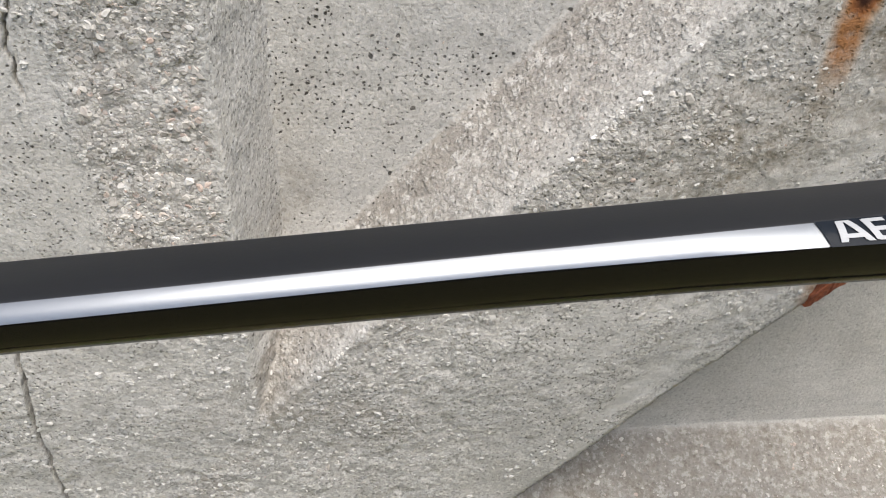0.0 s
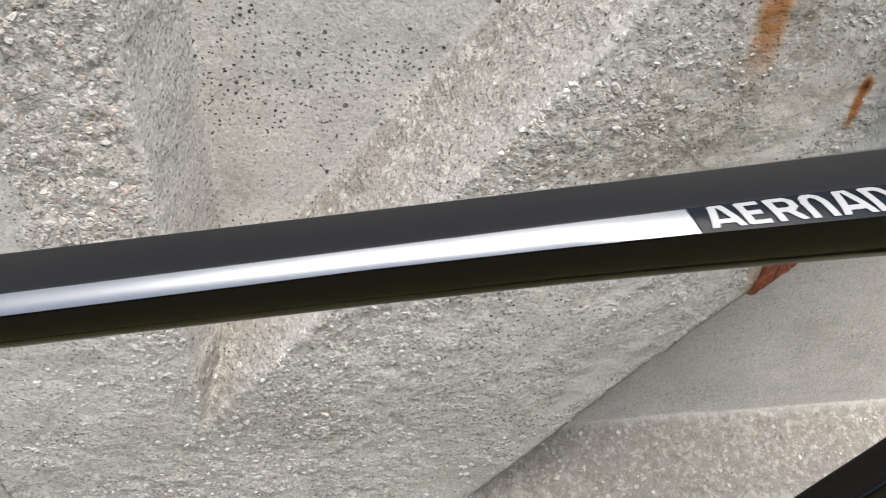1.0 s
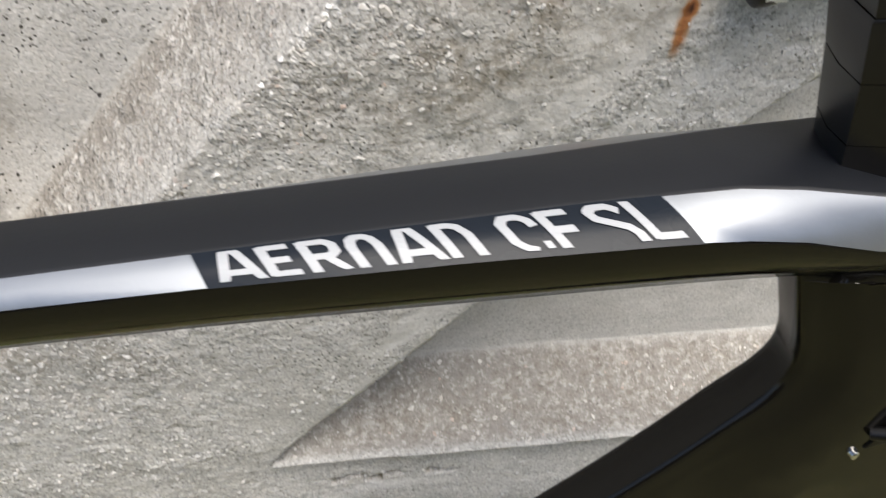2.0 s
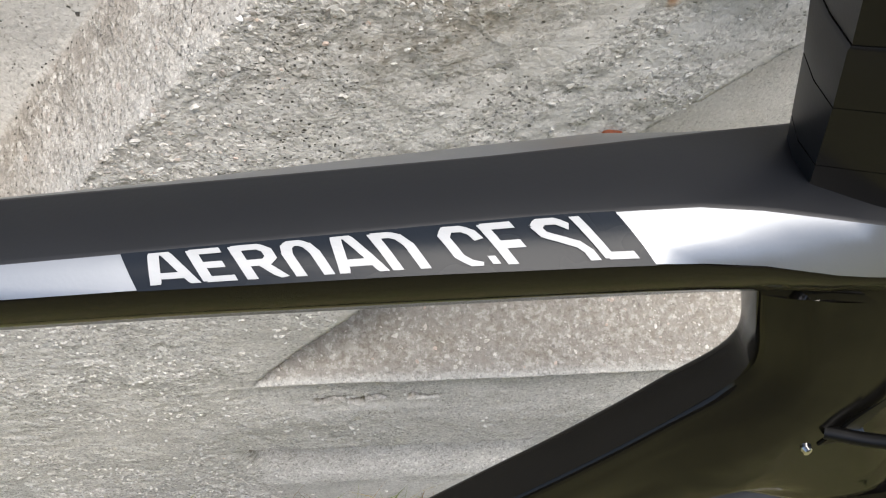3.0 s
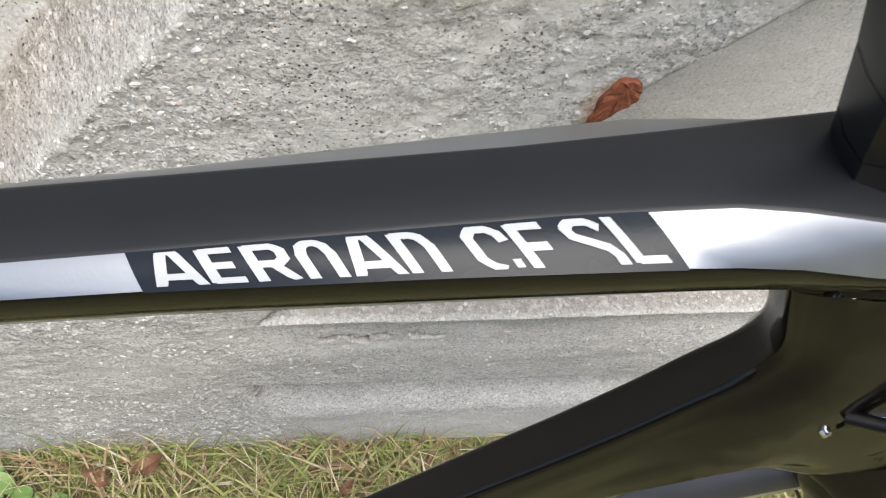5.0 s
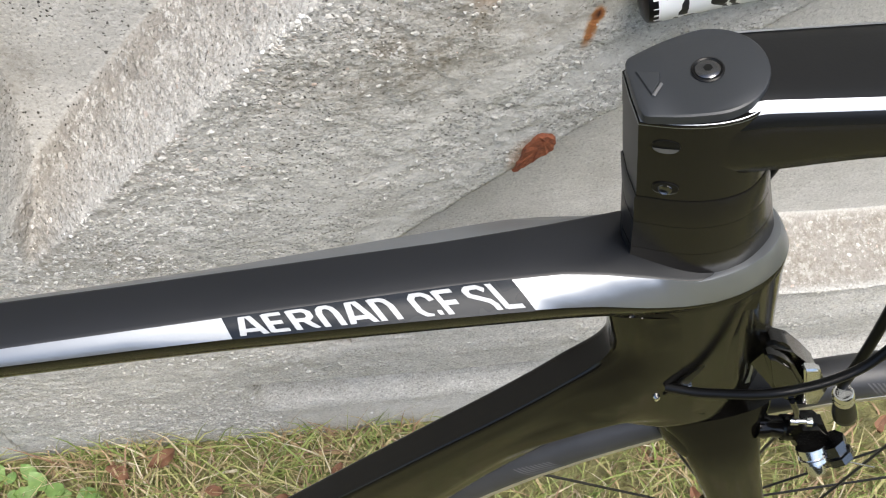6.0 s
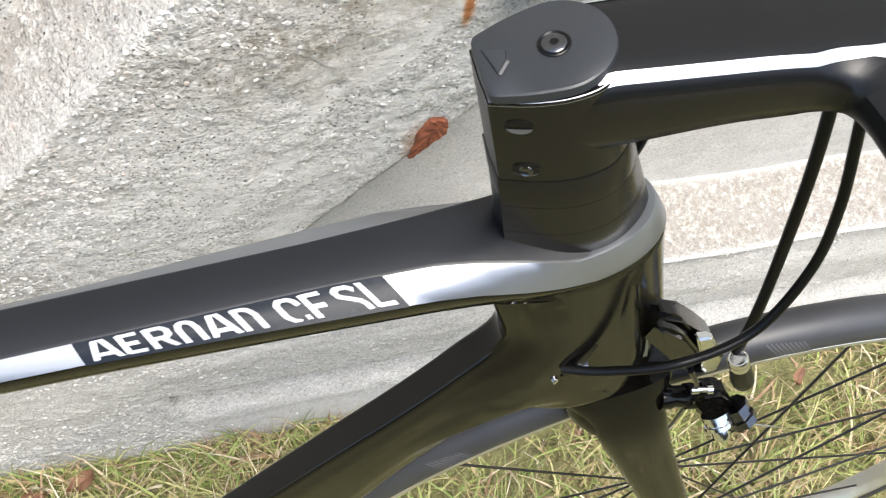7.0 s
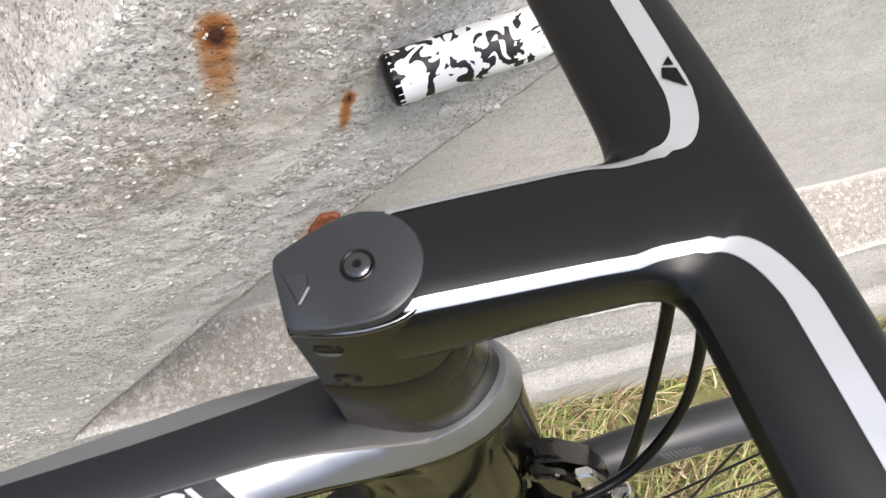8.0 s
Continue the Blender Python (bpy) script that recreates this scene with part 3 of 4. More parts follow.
def ground():
    xs, ys = steps(-60, -0.6, 1.6, 60, 0.03, 3.0), steps(-60, -0.6, 0.9, 60, 0.03, 3.0)
    verts = [(x, y, ground_height(x, y) - 0.01) for y in ys for x in xs]
    nx = len(xs)
    faces = [(j * nx + i, j * nx + i + 1, (j + 1) * nx + i + 1, (j + 1) * nx + i) for j in range(len(ys) - 1) for i in range(nx - 1)]
    me = bpy.data.meshes.new("ground")
    me.from_pydata(verts, [], faces)
    me.materials.append(SOIL)
    for poly in me.polygons:
        poly.use_smooth = True
    return tagged(new("ground", me), "rough ground with soil, moss and withering grass", "ground", kind="structure")


ground()


def grass():
    rng = random.Random(11)
    verts, faces = [], []
    for _ in range(27000):
        x, y = rng.uniform(-0.55, 1.5), 0.70 - 0.62 * rng.random() ** 1.3
        tuft = noise.noise(Vector((x * 7, y * 7, 2.0)))
        if rng.random() > 0.75 + tuft:
            continue
        if y > FRONT - 0.012:
            y = FRONT - 0.012
        z = ground_height(x, y) - 0.012
        length, width = (0.02 + 0.085 * rng.random() ** 1.4) * (1 + 0.5 * tuft), 0.0006 + 0.0021 * rng.random() ** 2.2
        turn, lean = rng.uniform(0, 6.28), rng.uniform(0.3, 1.35)
        if y > 0.64 and rng.random() < 0.035 * ease((x + 0.12) / 0.1):
            length, lean, width = rng.uniform(0.07, 0.125), rng.uniform(0.05, 0.5), 0.0009
        d = Vector((math.cos(turn), math.sin(turn), 0))
        side = Vector((-d.y, d.x, 0)) * width
        k, p, ang = len(verts), Vector((x, y, z)), lean * 0.35
        for s in range(4):
            w = side * (1 - s / 3.2)
            verts += [tuple(p - w), tuple(p + w)]
            ang += lean * 0.4
            p = p + (d * math.sin(ang) + Vector((0, 0, math.cos(ang)))) * length / 3
            if p.y > FRONT - 0.004:
                p.y = FRONT - 0.004
        for s in range(3):
            faces.append((k + 2 * s, k + 2 * s + 1, k + 2 * s + 3, k + 2 * s + 2))
    me = bpy.data.meshes.new("grass")
    me.from_pydata(verts, [], faces)
    me.materials.append(GRASS)
    return tagged(new("grass", me), "short withering grass, green and straw yellow, at the wall", "grass", kind="stuff")


grass()



def rust_stub():
    """A rusted steel anchor left in the slanting edge, with a hole."""
    bm = bmesh.new()
    pts = [(-0.0155, -0.029), (-0.0125, -0.014), (-0.0085, 0.006), (-0.002, 0.0165), (0.007, 0.0185), (0.0145, 0.012), (0.0145, 0.003), (0.008, -0.006), (0.0, -0.014), (-0.008, -0.022)]
    rng = random.Random(21)
    fine = []
    for (xa, za), (xb, zb) in zip(pts, pts[1:] + pts[:1]):
        for f in (0, 0.33, 0.67):
            fine.append((xa + (xb - xa) * f + rng.uniform(-0.0011, 0.0011), za + (zb - za) * f + rng.uniform(-0.0011, 0.0011)))
    pts, n = fine, len(fine)
    top = [bm.verts.new((0.346 + x * 0.92, FRONT - 0.0022 + 0.0008 * math.sin(i * 2.3), 0.5935 + z * 0.92)) for i, (x, z) in enumerate(pts)]
    low = [bm.verts.new((0.346 + x * 0.98, FRONT + 0.004, 0.5935 + z * 0.98)) for x, z in pts]
    eye = [bm.verts.new((0.3503 + 0.0034 * math.cos(a), FRONT - 0.0024, 0.6025 + 0.0034 * math.sin(a))) for a in [2 * math.pi * i / n + 4.0 for i in range(n)]]
    pit = [bm.verts.new((0.3503 + 0.0026 * math.cos(a), FRONT + 0.0015, 0.6025 + 0.0026 * math.sin(a))) for a in [2 * math.pi * i / n + 4.0 for i in range(n)]]
    for i in range(n):
        j = (i + 1) % n
        bm.faces.new((top[i], low[i], low[j], top[j]))
        bm.faces.new((eye[i], top[i], top[j], eye[j]))
        bm.faces.new((pit[i], eye[i], eye[j], pit[j]))
    bm.faces.new(pit).material_index = 1
    ob = part("rusted_anchor", bm, [RUSTY, PEBBLE], None, "rust-brown steel anchor stub set in the concrete wall", smooth=False)
    return tagged(ob, category="anchor")


rust_stub()


def leaf_mesh(length, width, curl, rng):
    bm = bmesh.new()
    rows = []
    for i in range(7):
        k = i / 6
        w = width * math.sin(math.pi * min(1, k * 0.94 + 0.06)) ** 0.8 * rng.uniform(0.85, 1.1)
        z = curl * (k - 0.5) ** 2 * length * 2
        rows.append([bm.verts.new((length * (k - 0.5), s * w, z + abs(s) * curl * width * 0.7 + rng.uniform(-0.0014, 0.0014))) for s in (-1, 0, 1)])
    for a, c in zip(rows, rows[1:]):
        for i in range(2):
            bm.faces.new((a[i], a[i + 1], c[i + 1], c[i]))
    return bm


def fallen_leaves():
    rng = random.Random(3)
    for x, y, size in ((-0.098, 0.655, 0.026), (-0.045, 0.668, 0.030), (0.02, 0.62, 0.02), (0.10, 0.60, 0.024), (0.165, 0.63, 0.018), (0.78, 0.57, 0.025), (0.62, 0.55, 0.02), (0.9, 0.62, 0.024)):
        bm = leaf_mesh(size * 1.25, size * 0.34, rng.uniform(0.5, 1.0), rng)
        ob = part("fallen_leaf", bm, LEAF_DRY, None, "curled dry brown leaf lying on the grass")
        ob.matrix_world = pose(x, y, ground_height(x, y) + 0.022, rng.uniform(-25, 25), rng.uniform(-20, 20), rng.uniform(0, 360))
        tagged(ob, category="leaf", group="fallen leaves")


fallen_leaves()


def weeds():
    """Low rosettes of broad green leaves at the foot of the wall."""
    rng = random.Random(8)
    for cx, cy in ((-0.245, 0.655), (-0.19, 0.645), (-0.14, 0.635), (-0.27, 0.62), (0.24, 0.61), (0.3, 0.585), (-0.22, 0.60)):
        weed = tagged(empty("weed", pose(cx, cy, ground_height(cx, cy))), "low green weed with rounded leaves in the grass", "weed", "weeds at the wall")
        for i in range(rng.randint(5, 8)):
            a = rng.uniform(0, 360)
            size = rng.uniform(0.007, 0.014)
            leaf = part("leaf", leaf_mesh(size * 2.2, size * 0.75, 0.15, rng), LEAF_GREEN, weed)
            r = rng.uniform(0.008, 0.03)
            leaf.matrix_basis = pose(r * math.cos(radians(a)), r * math.sin(radians(a)), rng.uniform(0.008, 0.03), rng.uniform(-12, 12), rng.uniform(-25, 5), a)


weeds()

# ---- bicycle: x forward, y to the wall, z up in the plane of its frame ----
LEAN_ANGLE, HEADING, STEER_ANGLE = 4.0, 3.0, -3.3
CAP = Vector((0.311, 0.481, 0.923))
CAP_Z = 0.928
turn_only = pose(0, 0, 0, 0, 0, HEADING) @ pose(0, 0, 0, -LEAN_ANGLE)
BIKE = Matrix.Translation(CAP - turn_only @ Vector((0, 0, CAP_Z))) @ turn_only
bike = tagged(empty("road_bicycle", BIKE), "black carbon road bicycle with silver stripes leaning against the wall", "bicycle")

HEAD = radians(14.5)
DOWN = Vector((math.sin(HEAD), 0, -math.cos(HEAD)))
FORE = Vector((math.cos(HEAD), 0, math.sin(HEAD)))
SIDE = Vector((0, 1, 0))
TOP = Vector((0, 0, CAP_Z))
STEER = Matrix.Translation(TOP) @ Matrix.Rotation(radians(STEER_ANGLE), 4, -DOWN) @ Matrix.Translation(-TOP)


def on_axis(z):
    return TOP + DOWN * ((CAP_Z - z) / math.cos(HEAD))


def steered(bm):
    bm.transform(STEER)
    return bm


def interp(x, table):
    for (a, va), (b, vb) in zip(table, table[1:]):
        if x <= b:
            return va + (vb - va) * clamp((x - a) / (b - a))
    return table[-1][1]


# top tube
def tube_y(x):
    return -0.001 - 0.011 * (x + 0.05)


def tube_top(x):
    return 0.8357 + 0.052 * (x + 0.054) - 0.0062 * ease((x + 0.04) / 0.065)


def half_top(x):
    return interp(x, [(-0.6, 0.0105), (-0.2, 0.0098), (-0.07, 0.0102), (-0.03, 0.0120), (0.0, 0.0168), (0.016, 0.0196), (0.03, 0.0204), (0.045, 0.0170)])


def half_bevel(x):
    return interp(x, [(-0.6, 0.0150), (-0.24, 0.0148), (-0.16, 0.0168), (-0.05, 0.0222), (-0.01, 0.0228), (0.02, 0.0229), (0.03, 0.0227), (0.045, 0.0190)])


def bevel_drop(x):
    return interp(x, [(-0.6, 0.0041), (-0.24, 0.0043), (-0.15, 0.0050), (-0.1, 0.0050), (-0.05, 0.0060), (-0.02, 0.0092), (0.0, 0.0128), (0.015, 0.0143), (0.03, 0.0143)])


def tube_bottom(x):
    return interp(x, [(-0.6, 0.787), (-0.4, 0.7955), (-0.2, 0.8015), (-0.05, 0.8035), (0.03, 0.803)])


def tube_ring(x):
    z, t, b, d, y = tube_top(x), half_top(x), half_bevel(x), bevel_drop(x), tube_y(x)
    low = tube_bottom(x)
    rest = z - d - low
    pts = [(-t + 0.0012, 0.0002), (-t, -0.0003), (-t - (b - t) * 0.5, -d * 0.42), (-b, -d), (-b - 0.0002, -d - 0.0012)]
    for a in (25, 50, 70, 82, 90):
        pts.append((-b * math.cos(radians(a)) ** 0.8 if a < 90 else 0.0, -d - 0.0012 - (rest - 0.0012) * math.sin(radians(a))))
    far = [(-p * 0.955 if q < -0.0005 else -p + 0.0004, q) for p, q in pts[-2::-1]]
    return [Vector((x, y + p, z + q)) for p, q in pts + far]


def top_tube():
    xs = [-0.62, -0.5, -0.4, -0.32, -0.26, -0.2, -0.16, -0.12, -0.08, -0.05, -0.035, -0.02, -0.01, 0.0, 0.008, 0.016, 0.022, 0.028, 0.036, 0.044]
    rings = [tube_ring(x) for x in xs]
    n = len(rings[0])
    mats = [2] * n
    mats[0], mats[1], mats[2] = 0, 1, 1
    mats[n - 2], mats[n - 3], mats[n - 4], mats[n - 1] = 0, 1, 1, 0
    return part("top_tube", loft(rings, mats=mats), [MATTE, SILVER, GLOSS], bike, "matte black top, silver bevels, gloss belly")


tube = top_tube()


def on_bevel(x, k, lift):
    """A place on the bevel that faces away from the wall: k runs from its upper edge to its lower one."""
    z, t, b, d, y = tube_top(x), half_top(x), half_bevel(x), bevel_drop(x), tube_y(x)
    flat = Vector((x, y - t - (b - t) * k, z - 0.0003 - (d - 0.0003) * k - 0.00035 * math.sin(math.pi * k) * 0))
    nrm = Vector((0, -d, b - t)).normalized()
    return flat + nrm * (lift + 0.0006 * math.sin(math.pi * clamp(k)))


def bevel_patch(points, lift, cuts=1):
    """A flat patch of quads on the bevel, between an upper and a lower list of (x, k)."""
    bm = bmesh.new()
    rows = []
    for (xa, ka), (xb, kb) in points:
        rows.append([bm.verts.new(on_bevel(xa + (xb - xa) * i / cuts, ka + (kb - ka) * i / cuts, lift)) for i in range(cuts + 1)])
    for a, b in zip(rows, rows[1:]):
        for i in range(cuts):
            bm.faces.new((a[i], a[i + 1], b[i + 1], b[i]))
    return bm


BAND = [(-0.1645, -0.1612), (-0.0547, -0.0468)]


def name_band():
    pts = []
    for i in range(13):
        f = i / 12
        a = BAND[0][0] + (BAND[1][0] - BAND[0][0]) * f
        b = BAND[0][1] + (BAND[1][1] - BAND[0][1]) * f
        pts.append(((a, -0.01), (b, 1.03)))
    return part("name_band", bevel_patch(pts, 0.0004, 6), BAND_PAINT, bike, "gloss black band between the silver stripes")


band = name_band()

# letters as strokes in a cell 1 wide and 1 high, from its lower left corner
GLYPHS = {
    "A": [[(0.0, 0.0), (0.36, 1.0), (0.62, 1.0), (0.98, 0.0)], [(0.2, 0.26), (0.8, 0.26)]],
    "E": [[(0.9, 0.93), (0.12, 0.93), (0.12, 0.07), (0.9, 0.07)], [(0.12, 0.5), (0.78, 0.5)]],
    "R": [[(0.12, 0.0), (0.12, 0.93), (0.7, 0.93), (0.88, 0.8), (0.88, 0.58), (0.7, 0.46), (0.12, 0.46)], [(0.55, 0.46), (0.92, 0.0)]],
    "O": [[(0.12, 0.0), (0.12, 0.62), (0.2, 0.82), (0.36, 0.93), (0.58, 0.93), (0.74, 0.82), (0.82, 0.62), (0.82, 0.0)]],
    "D": [[(0.12, 0.0), (0.12, 0.93), (0.5, 0.93), (0.7, 0.84), (0.82, 0.62), (0.82, 0.0)]],
    "C": [[(0.92, 0.66), (0.88, 0.8), (0.68, 0.93), (0.32, 0.93), (0.12, 0.75), (0.12, 0.25), (0.3, 0.07), (0.55, 0.0)], [(0.86, 0.12), (0.98, 0.12)]],
    "F": [[(0.12, 0.0), (0.12, 0.93), (0.95, 0.93)], [(0.12, 0.46), (0.82, 0.46)]],
    "S": [[(0.9, 0.8), (0.7, 0.93), (0.3, 0.93), (0.1, 0.8), (0.14, 0.62), (0.8, 0.36), (0.92, 0.2), (0.92, 0.0)]],
    "L": [[(0.12, 1.0), (0.12, 0.07), (0.92, 0.07)]],
}


def lettering(text, start, advance, width):
    """Each letter is a small raised mesh on the band."""
    for n, ch in enumerate(text):
        if ch == " ":
            start += advance * (0.42 if n == 6 else 0.20)
            continue
        bm = bmesh.new()
        x0, w, thick = start, width * (0.86 if ch in "EFL" else 1.0), 0.115
        for line in GLYPHS[ch]:
            pts = [Vector((px * w, py)) for px, py in line]
            for a, b in zip(pts, pts[1:]):
                steps_n = max(2, int(abs(b.y - a.y) * 6) + 1)
                d = Vector((b.x - a.x, (b.y - a.y) * 0.0085))
                side = Vector((-d.y, d.x)).normalized() * 0.5
                side = Vector((side.x * 0.0024, side.y * 0.0016 / 0.0085))
                over = d.normalized() * 0.0004
                a2, b2 = a - Vector((over.x, over.y / 0.0085)) * 0.9, b + Vector((over.x, over.y / 0.0085)) * 0.9
                rows = []
                for i in range(steps_n + 1):
                    c = a2.lerp(b2, i / steps_n)
                    pair = []
                    for s in (-1, 1):
                        q = c + side * s
                        v = clamp(q.y, 0.0, 1.0)
                        slant = 0.0034 + (0.0078 - 0.0034) * clamp((x0 + 0.164) / 0.11)
                        pair.append(bm.verts.new(on_bevel(x0 + q.x + slant * (1 - v), 0.06 + 0.84 * (1 - v), 0.0009)))
                    rows.append(pair)
                for p, q in zip(rows, rows[1:]):
                    bm.faces.new((p[0], p[1], q[1], q[0]))
        part("letter", bm, WHITE, band, smooth=False)
        start += advance * (0.88 if ch in "EFL" else 1.0)


lettering("AEROAD CF SL", -0.1605, 0.01015, 0.0086)



# head tube and down tube: one moulded shell, flat-sided with rounded edges
OUTLINE = [(-0.015, 0.822, 0.004), (-0.0116, 0.810, 0.004), (-0.0031, 0.7834, 0.004), (0.0014, 0.7690, 0.004), (0.0022, 0.7585, 0.004), (-0.0025, 0.7485, 0.0035), (-0.0134, 0.7360, 0.0026), (-0.0281, 0.7190, 0.0026), (-0.0500, 0.6965, 0.0026),
           (-0.0776, 0.6705, 0.0026), (-0.1359, 0.6135, 0.0026), (-0.28, 0.4720, 0.004), (-0.44, 0.315, 0.005), (-0.40, 0.268, 0.008), (-0.28, 0.380, 0.008), (-0.14, 0.510, 0.008), (-0.0686, 0.5800, 0.008), (-0.0426, 0.6160, 0.008),
           (-0.0178, 0.6460, 0.008), (0.0020, 0.6660, 0.007), (0.0150, 0.6750, 0.007), (0.0300, 0.6785, 0.006), (0.0556, 0.6740, 0.006), (0.0720, 0.6745, 0.008), (0.0810, 0.6830, 0.010), (0.0840, 0.6980, 0.012), (0.0815, 0.7280, 0.012),
           (0.0700, 0.7700, 0.012), (0.0580, 0.8100, 0.012), (0.0530, 0.8262, 0.012), (0.0400, 0.8240, 0.006)]


def shell():
    pts = smooth_path([*OUTLINE, OUTLINE[0]], 4)[:-1]
    n = len(pts)
    flat = [Vector((p.x, p.y)) for p in pts]
    normals = []
    for i in range(n):
        d = (flat[(i + 2) % n] - flat[i - 2]).normalized()
        normals.append(Vector((-d.y, d.x)))

    def edge_half(q):
        fore = ease((q.x - 0.004) / 0.045) if q.y < 0.74 else ease((q.x - 0.01) / 0.05)
        return 0.0125 + 0.0084 * fore

    def crown_half(q):
        return 0.0140 + 0.0069 * ease((q.x + 0.03) / 0.05)

    def slim(x):
        return 0.0068 * ease((0.03 - x) / 0.03)

    inner = []
    for d in (0.0, 0.003, 0.006, 0.009, 0.0125):
        ring = []
        for p, q, nn in zip(pts, flat, normals):
            r = p.z
            reach = 1.0 if r < 0.012 else 0.45
            c = q + nn * (r + d * reach)
            h = edge_half(q)
            ring.append((c.x, h + (max(h, crown_half(q)) - h) * ease(d / 0.012), c.y))
        inner.append(ring)
    rounds = []
    for a in (0, 20, 40, 65):
        rounds.append([((q + nn * p.z * (1 - math.cos(radians(a)))).x, edge_half(q) - p.z + p.z * math.sin(radians(a)), (q + nn * p.z * (1 - math.cos(radians(a)))).y) for p, q, nn in zip(pts, flat, normals)])
    stack = rounds + inner
    mid = -0.0015
    rings = [[Vector((x, mid - y, z)) for x, y, z in ring] for ring in stack[::-1]] + [[Vector((x, mid + y - slim(x), z)) for x, y, z in ring] for ring in stack]
    bm = loft(rings, caps=False)
    # flanks: the last ring filled with a mesh that follows the swelling of the sides
    loop = [Vector((x, z)) for x, _, z in stack[-1]]
    lo_x, hi_x, lo_z, hi_z = min(p.x for p in loop), max(p.x for p in loop), min(p.y for p in loop), max(p.y for p in loop)
    inside = []
    gx = lo_x
    while gx < hi_x:
        gz = lo_z
        while gz < hi_z:
            q = Vector((gx, gz))
            if min((q - p).length for p in loop) > 0.005:
                inside.append(q)
            gz += 0.009
        gx += 0.009
    flat_verts, _, tris, origin, _, _ = geometry.delaunay_2d_cdt(loop + inside, [(i, (i + 1) % n) for i in range(n)], [], 1, 1e-6)
    for s in (-1, 1):
        vs = []
        for v, src in zip(flat_verts, origin):
            known = [i for i in src if i < n]
            y = stack[-1][known[0]][1] if known else max(edge_half(v) if v.x > 0.05 else 0.0, crown_half(v))
            vs.append(bm.verts.new((v.x, mid + s * y - (slim(v.x) if s > 0 else 0.0), v.y)))
        for t in tris:
            bm.faces.new([vs[i] for i in t])
    bmesh.ops.remove_doubles(bm, verts=bm.verts[:], dist=1e-6)
    return part("head_and_down_tube", bm, GLOSS, bike, "gloss black moulded carbon head and down tube")


frame_shell = shell()


def head_tube():
    """The rounded nose of the head tube, from the silver collar down to the fork crown."""
    rings = []
    for z, a, b in ((0.8200, 0.0380, 0.0226), (0.8190, 0.0383, 0.0229), (0.812, 0.0383, 0.0226), (0.80, 0.0386, 0.0221), (0.775, 0.0396, 0.0216), (0.745, 0.0412, 0.0214), (0.72, 0.0412, 0.0213), (0.70, 0.0392, 0.0210), (0.6905, 0.0377, 0.0206), (0.6890, 0.0370, 0.0201), (0.6885, 0.0355, 0.0190)):
        rings.append(oval(on_axis(z) + SIDE * tube_y(0), FORE, SIDE, a, b, 56, 2.2, 0.78))
    return part("head_tube_nose", loft(rings), GLOSS, bike)


head_tube()


def head_collar():
    """The silver band round the top of the head tube."""
    rings = []
    for z, a, b, w in ((0.8335, 0.029, 0.0180, 0), (0.8342, 0.0325, 0.0198, 0), (0.8341, 0.0335, 0.0205, 0), (0.8325, 0.0346, 0.0212, 0), (0.8260, 0.0369, 0.0223, 0), (0.8200, 0.0386, 0.0231, 0), (0.8190, 0.0384, 0.0230, 0), (0.814, 0.034, 0.019, 0)):
        rings.append(oval(on_axis(z) + SIDE * tube_y(0), FORE, SIDE, a, b, 48, 2.15))
    return part("head_collar", loft(rings), SILVER, bike, "silver painted collar")


head_collar()


def seat_tube():
    a, b = Vector((-0.62, tube_y(-0.62), 0.80)), Vector((-0.43, 0, 0.28))
    return part("seat_tube", sweep([a, a.lerp(b, 0.5), b], 0.017, 0.025), GLOSS, bike)


seat_tube()


# steering column
def clamp_ring(z, k):
    """Section of spacers and stem clamp: flat back with two chines, round front; k = 0 at the top, 1 at the foot."""
    mix = lambda a, b: a + (b - a) * k
    half = [(mix(-0.0248, -0.0300), 0.0), (mix(-0.0245, -0.0285), mix(0.0112, 0.0078)), (mix(-0.0120, -0.0100), mix(0.0165, 0.0166)), (mix(0.0, 0.002), mix(0.0190, 0.0190)),
            (mix(0.010, 0.014), mix(0.0180, 0.0172)), (mix(0.0165, 0.0240), mix(0.0130, 0.0115)), (mix(0.0195, 0.0296), mix(0.0065, 0.0055)), (mix(0.0203, 0.0315), 0.0)]
    nose = [(p.x, p.y) for p in smooth_path([(f, s, 0) for f, s in half[1:]] + [(f, -s, 0) for f, s in half[-2:0:-1]], 4)]
    full = [half[0]] + nose
    c = on_axis(z)
    return [c + FORE * f + SIDE * s for f, s in full]


def grown(ring, k):
    c = sum(ring, Vector()) / len(ring)
    return [c + (p - c) * k for p in ring]


REAR = lambda ring: [1] + [0] * (len(ring) - 2) + [1]


def spacers():
    for za, zb in ((0.8335, 0.8485), (0.8488, 0.8665), (0.8668, 0.8835)):
        ka, kb = (0.8835 - za) / 0.05, (0.8835 - zb) / 0.05
        ka, kb = 0.25 + 0.75 * ka, 0.25 + 0.75 * kb
        dz = 0.0005
        proud = 0.05 if zb > 0.88 else 0.0
        rings = [clamp_ring(za, ka - 0.02), clamp_ring(za + dz, ka), grown(clamp_ring(zb - dz - proud * 0.006, kb), 1 + proud * 0.5), grown(clamp_ring(zb, kb), 1 + proud * 0.1)]
        part("spacer", steered(loft(rings, mats=REAR(rings[0]))), [SATIN, MATTE], bike)


spacers()


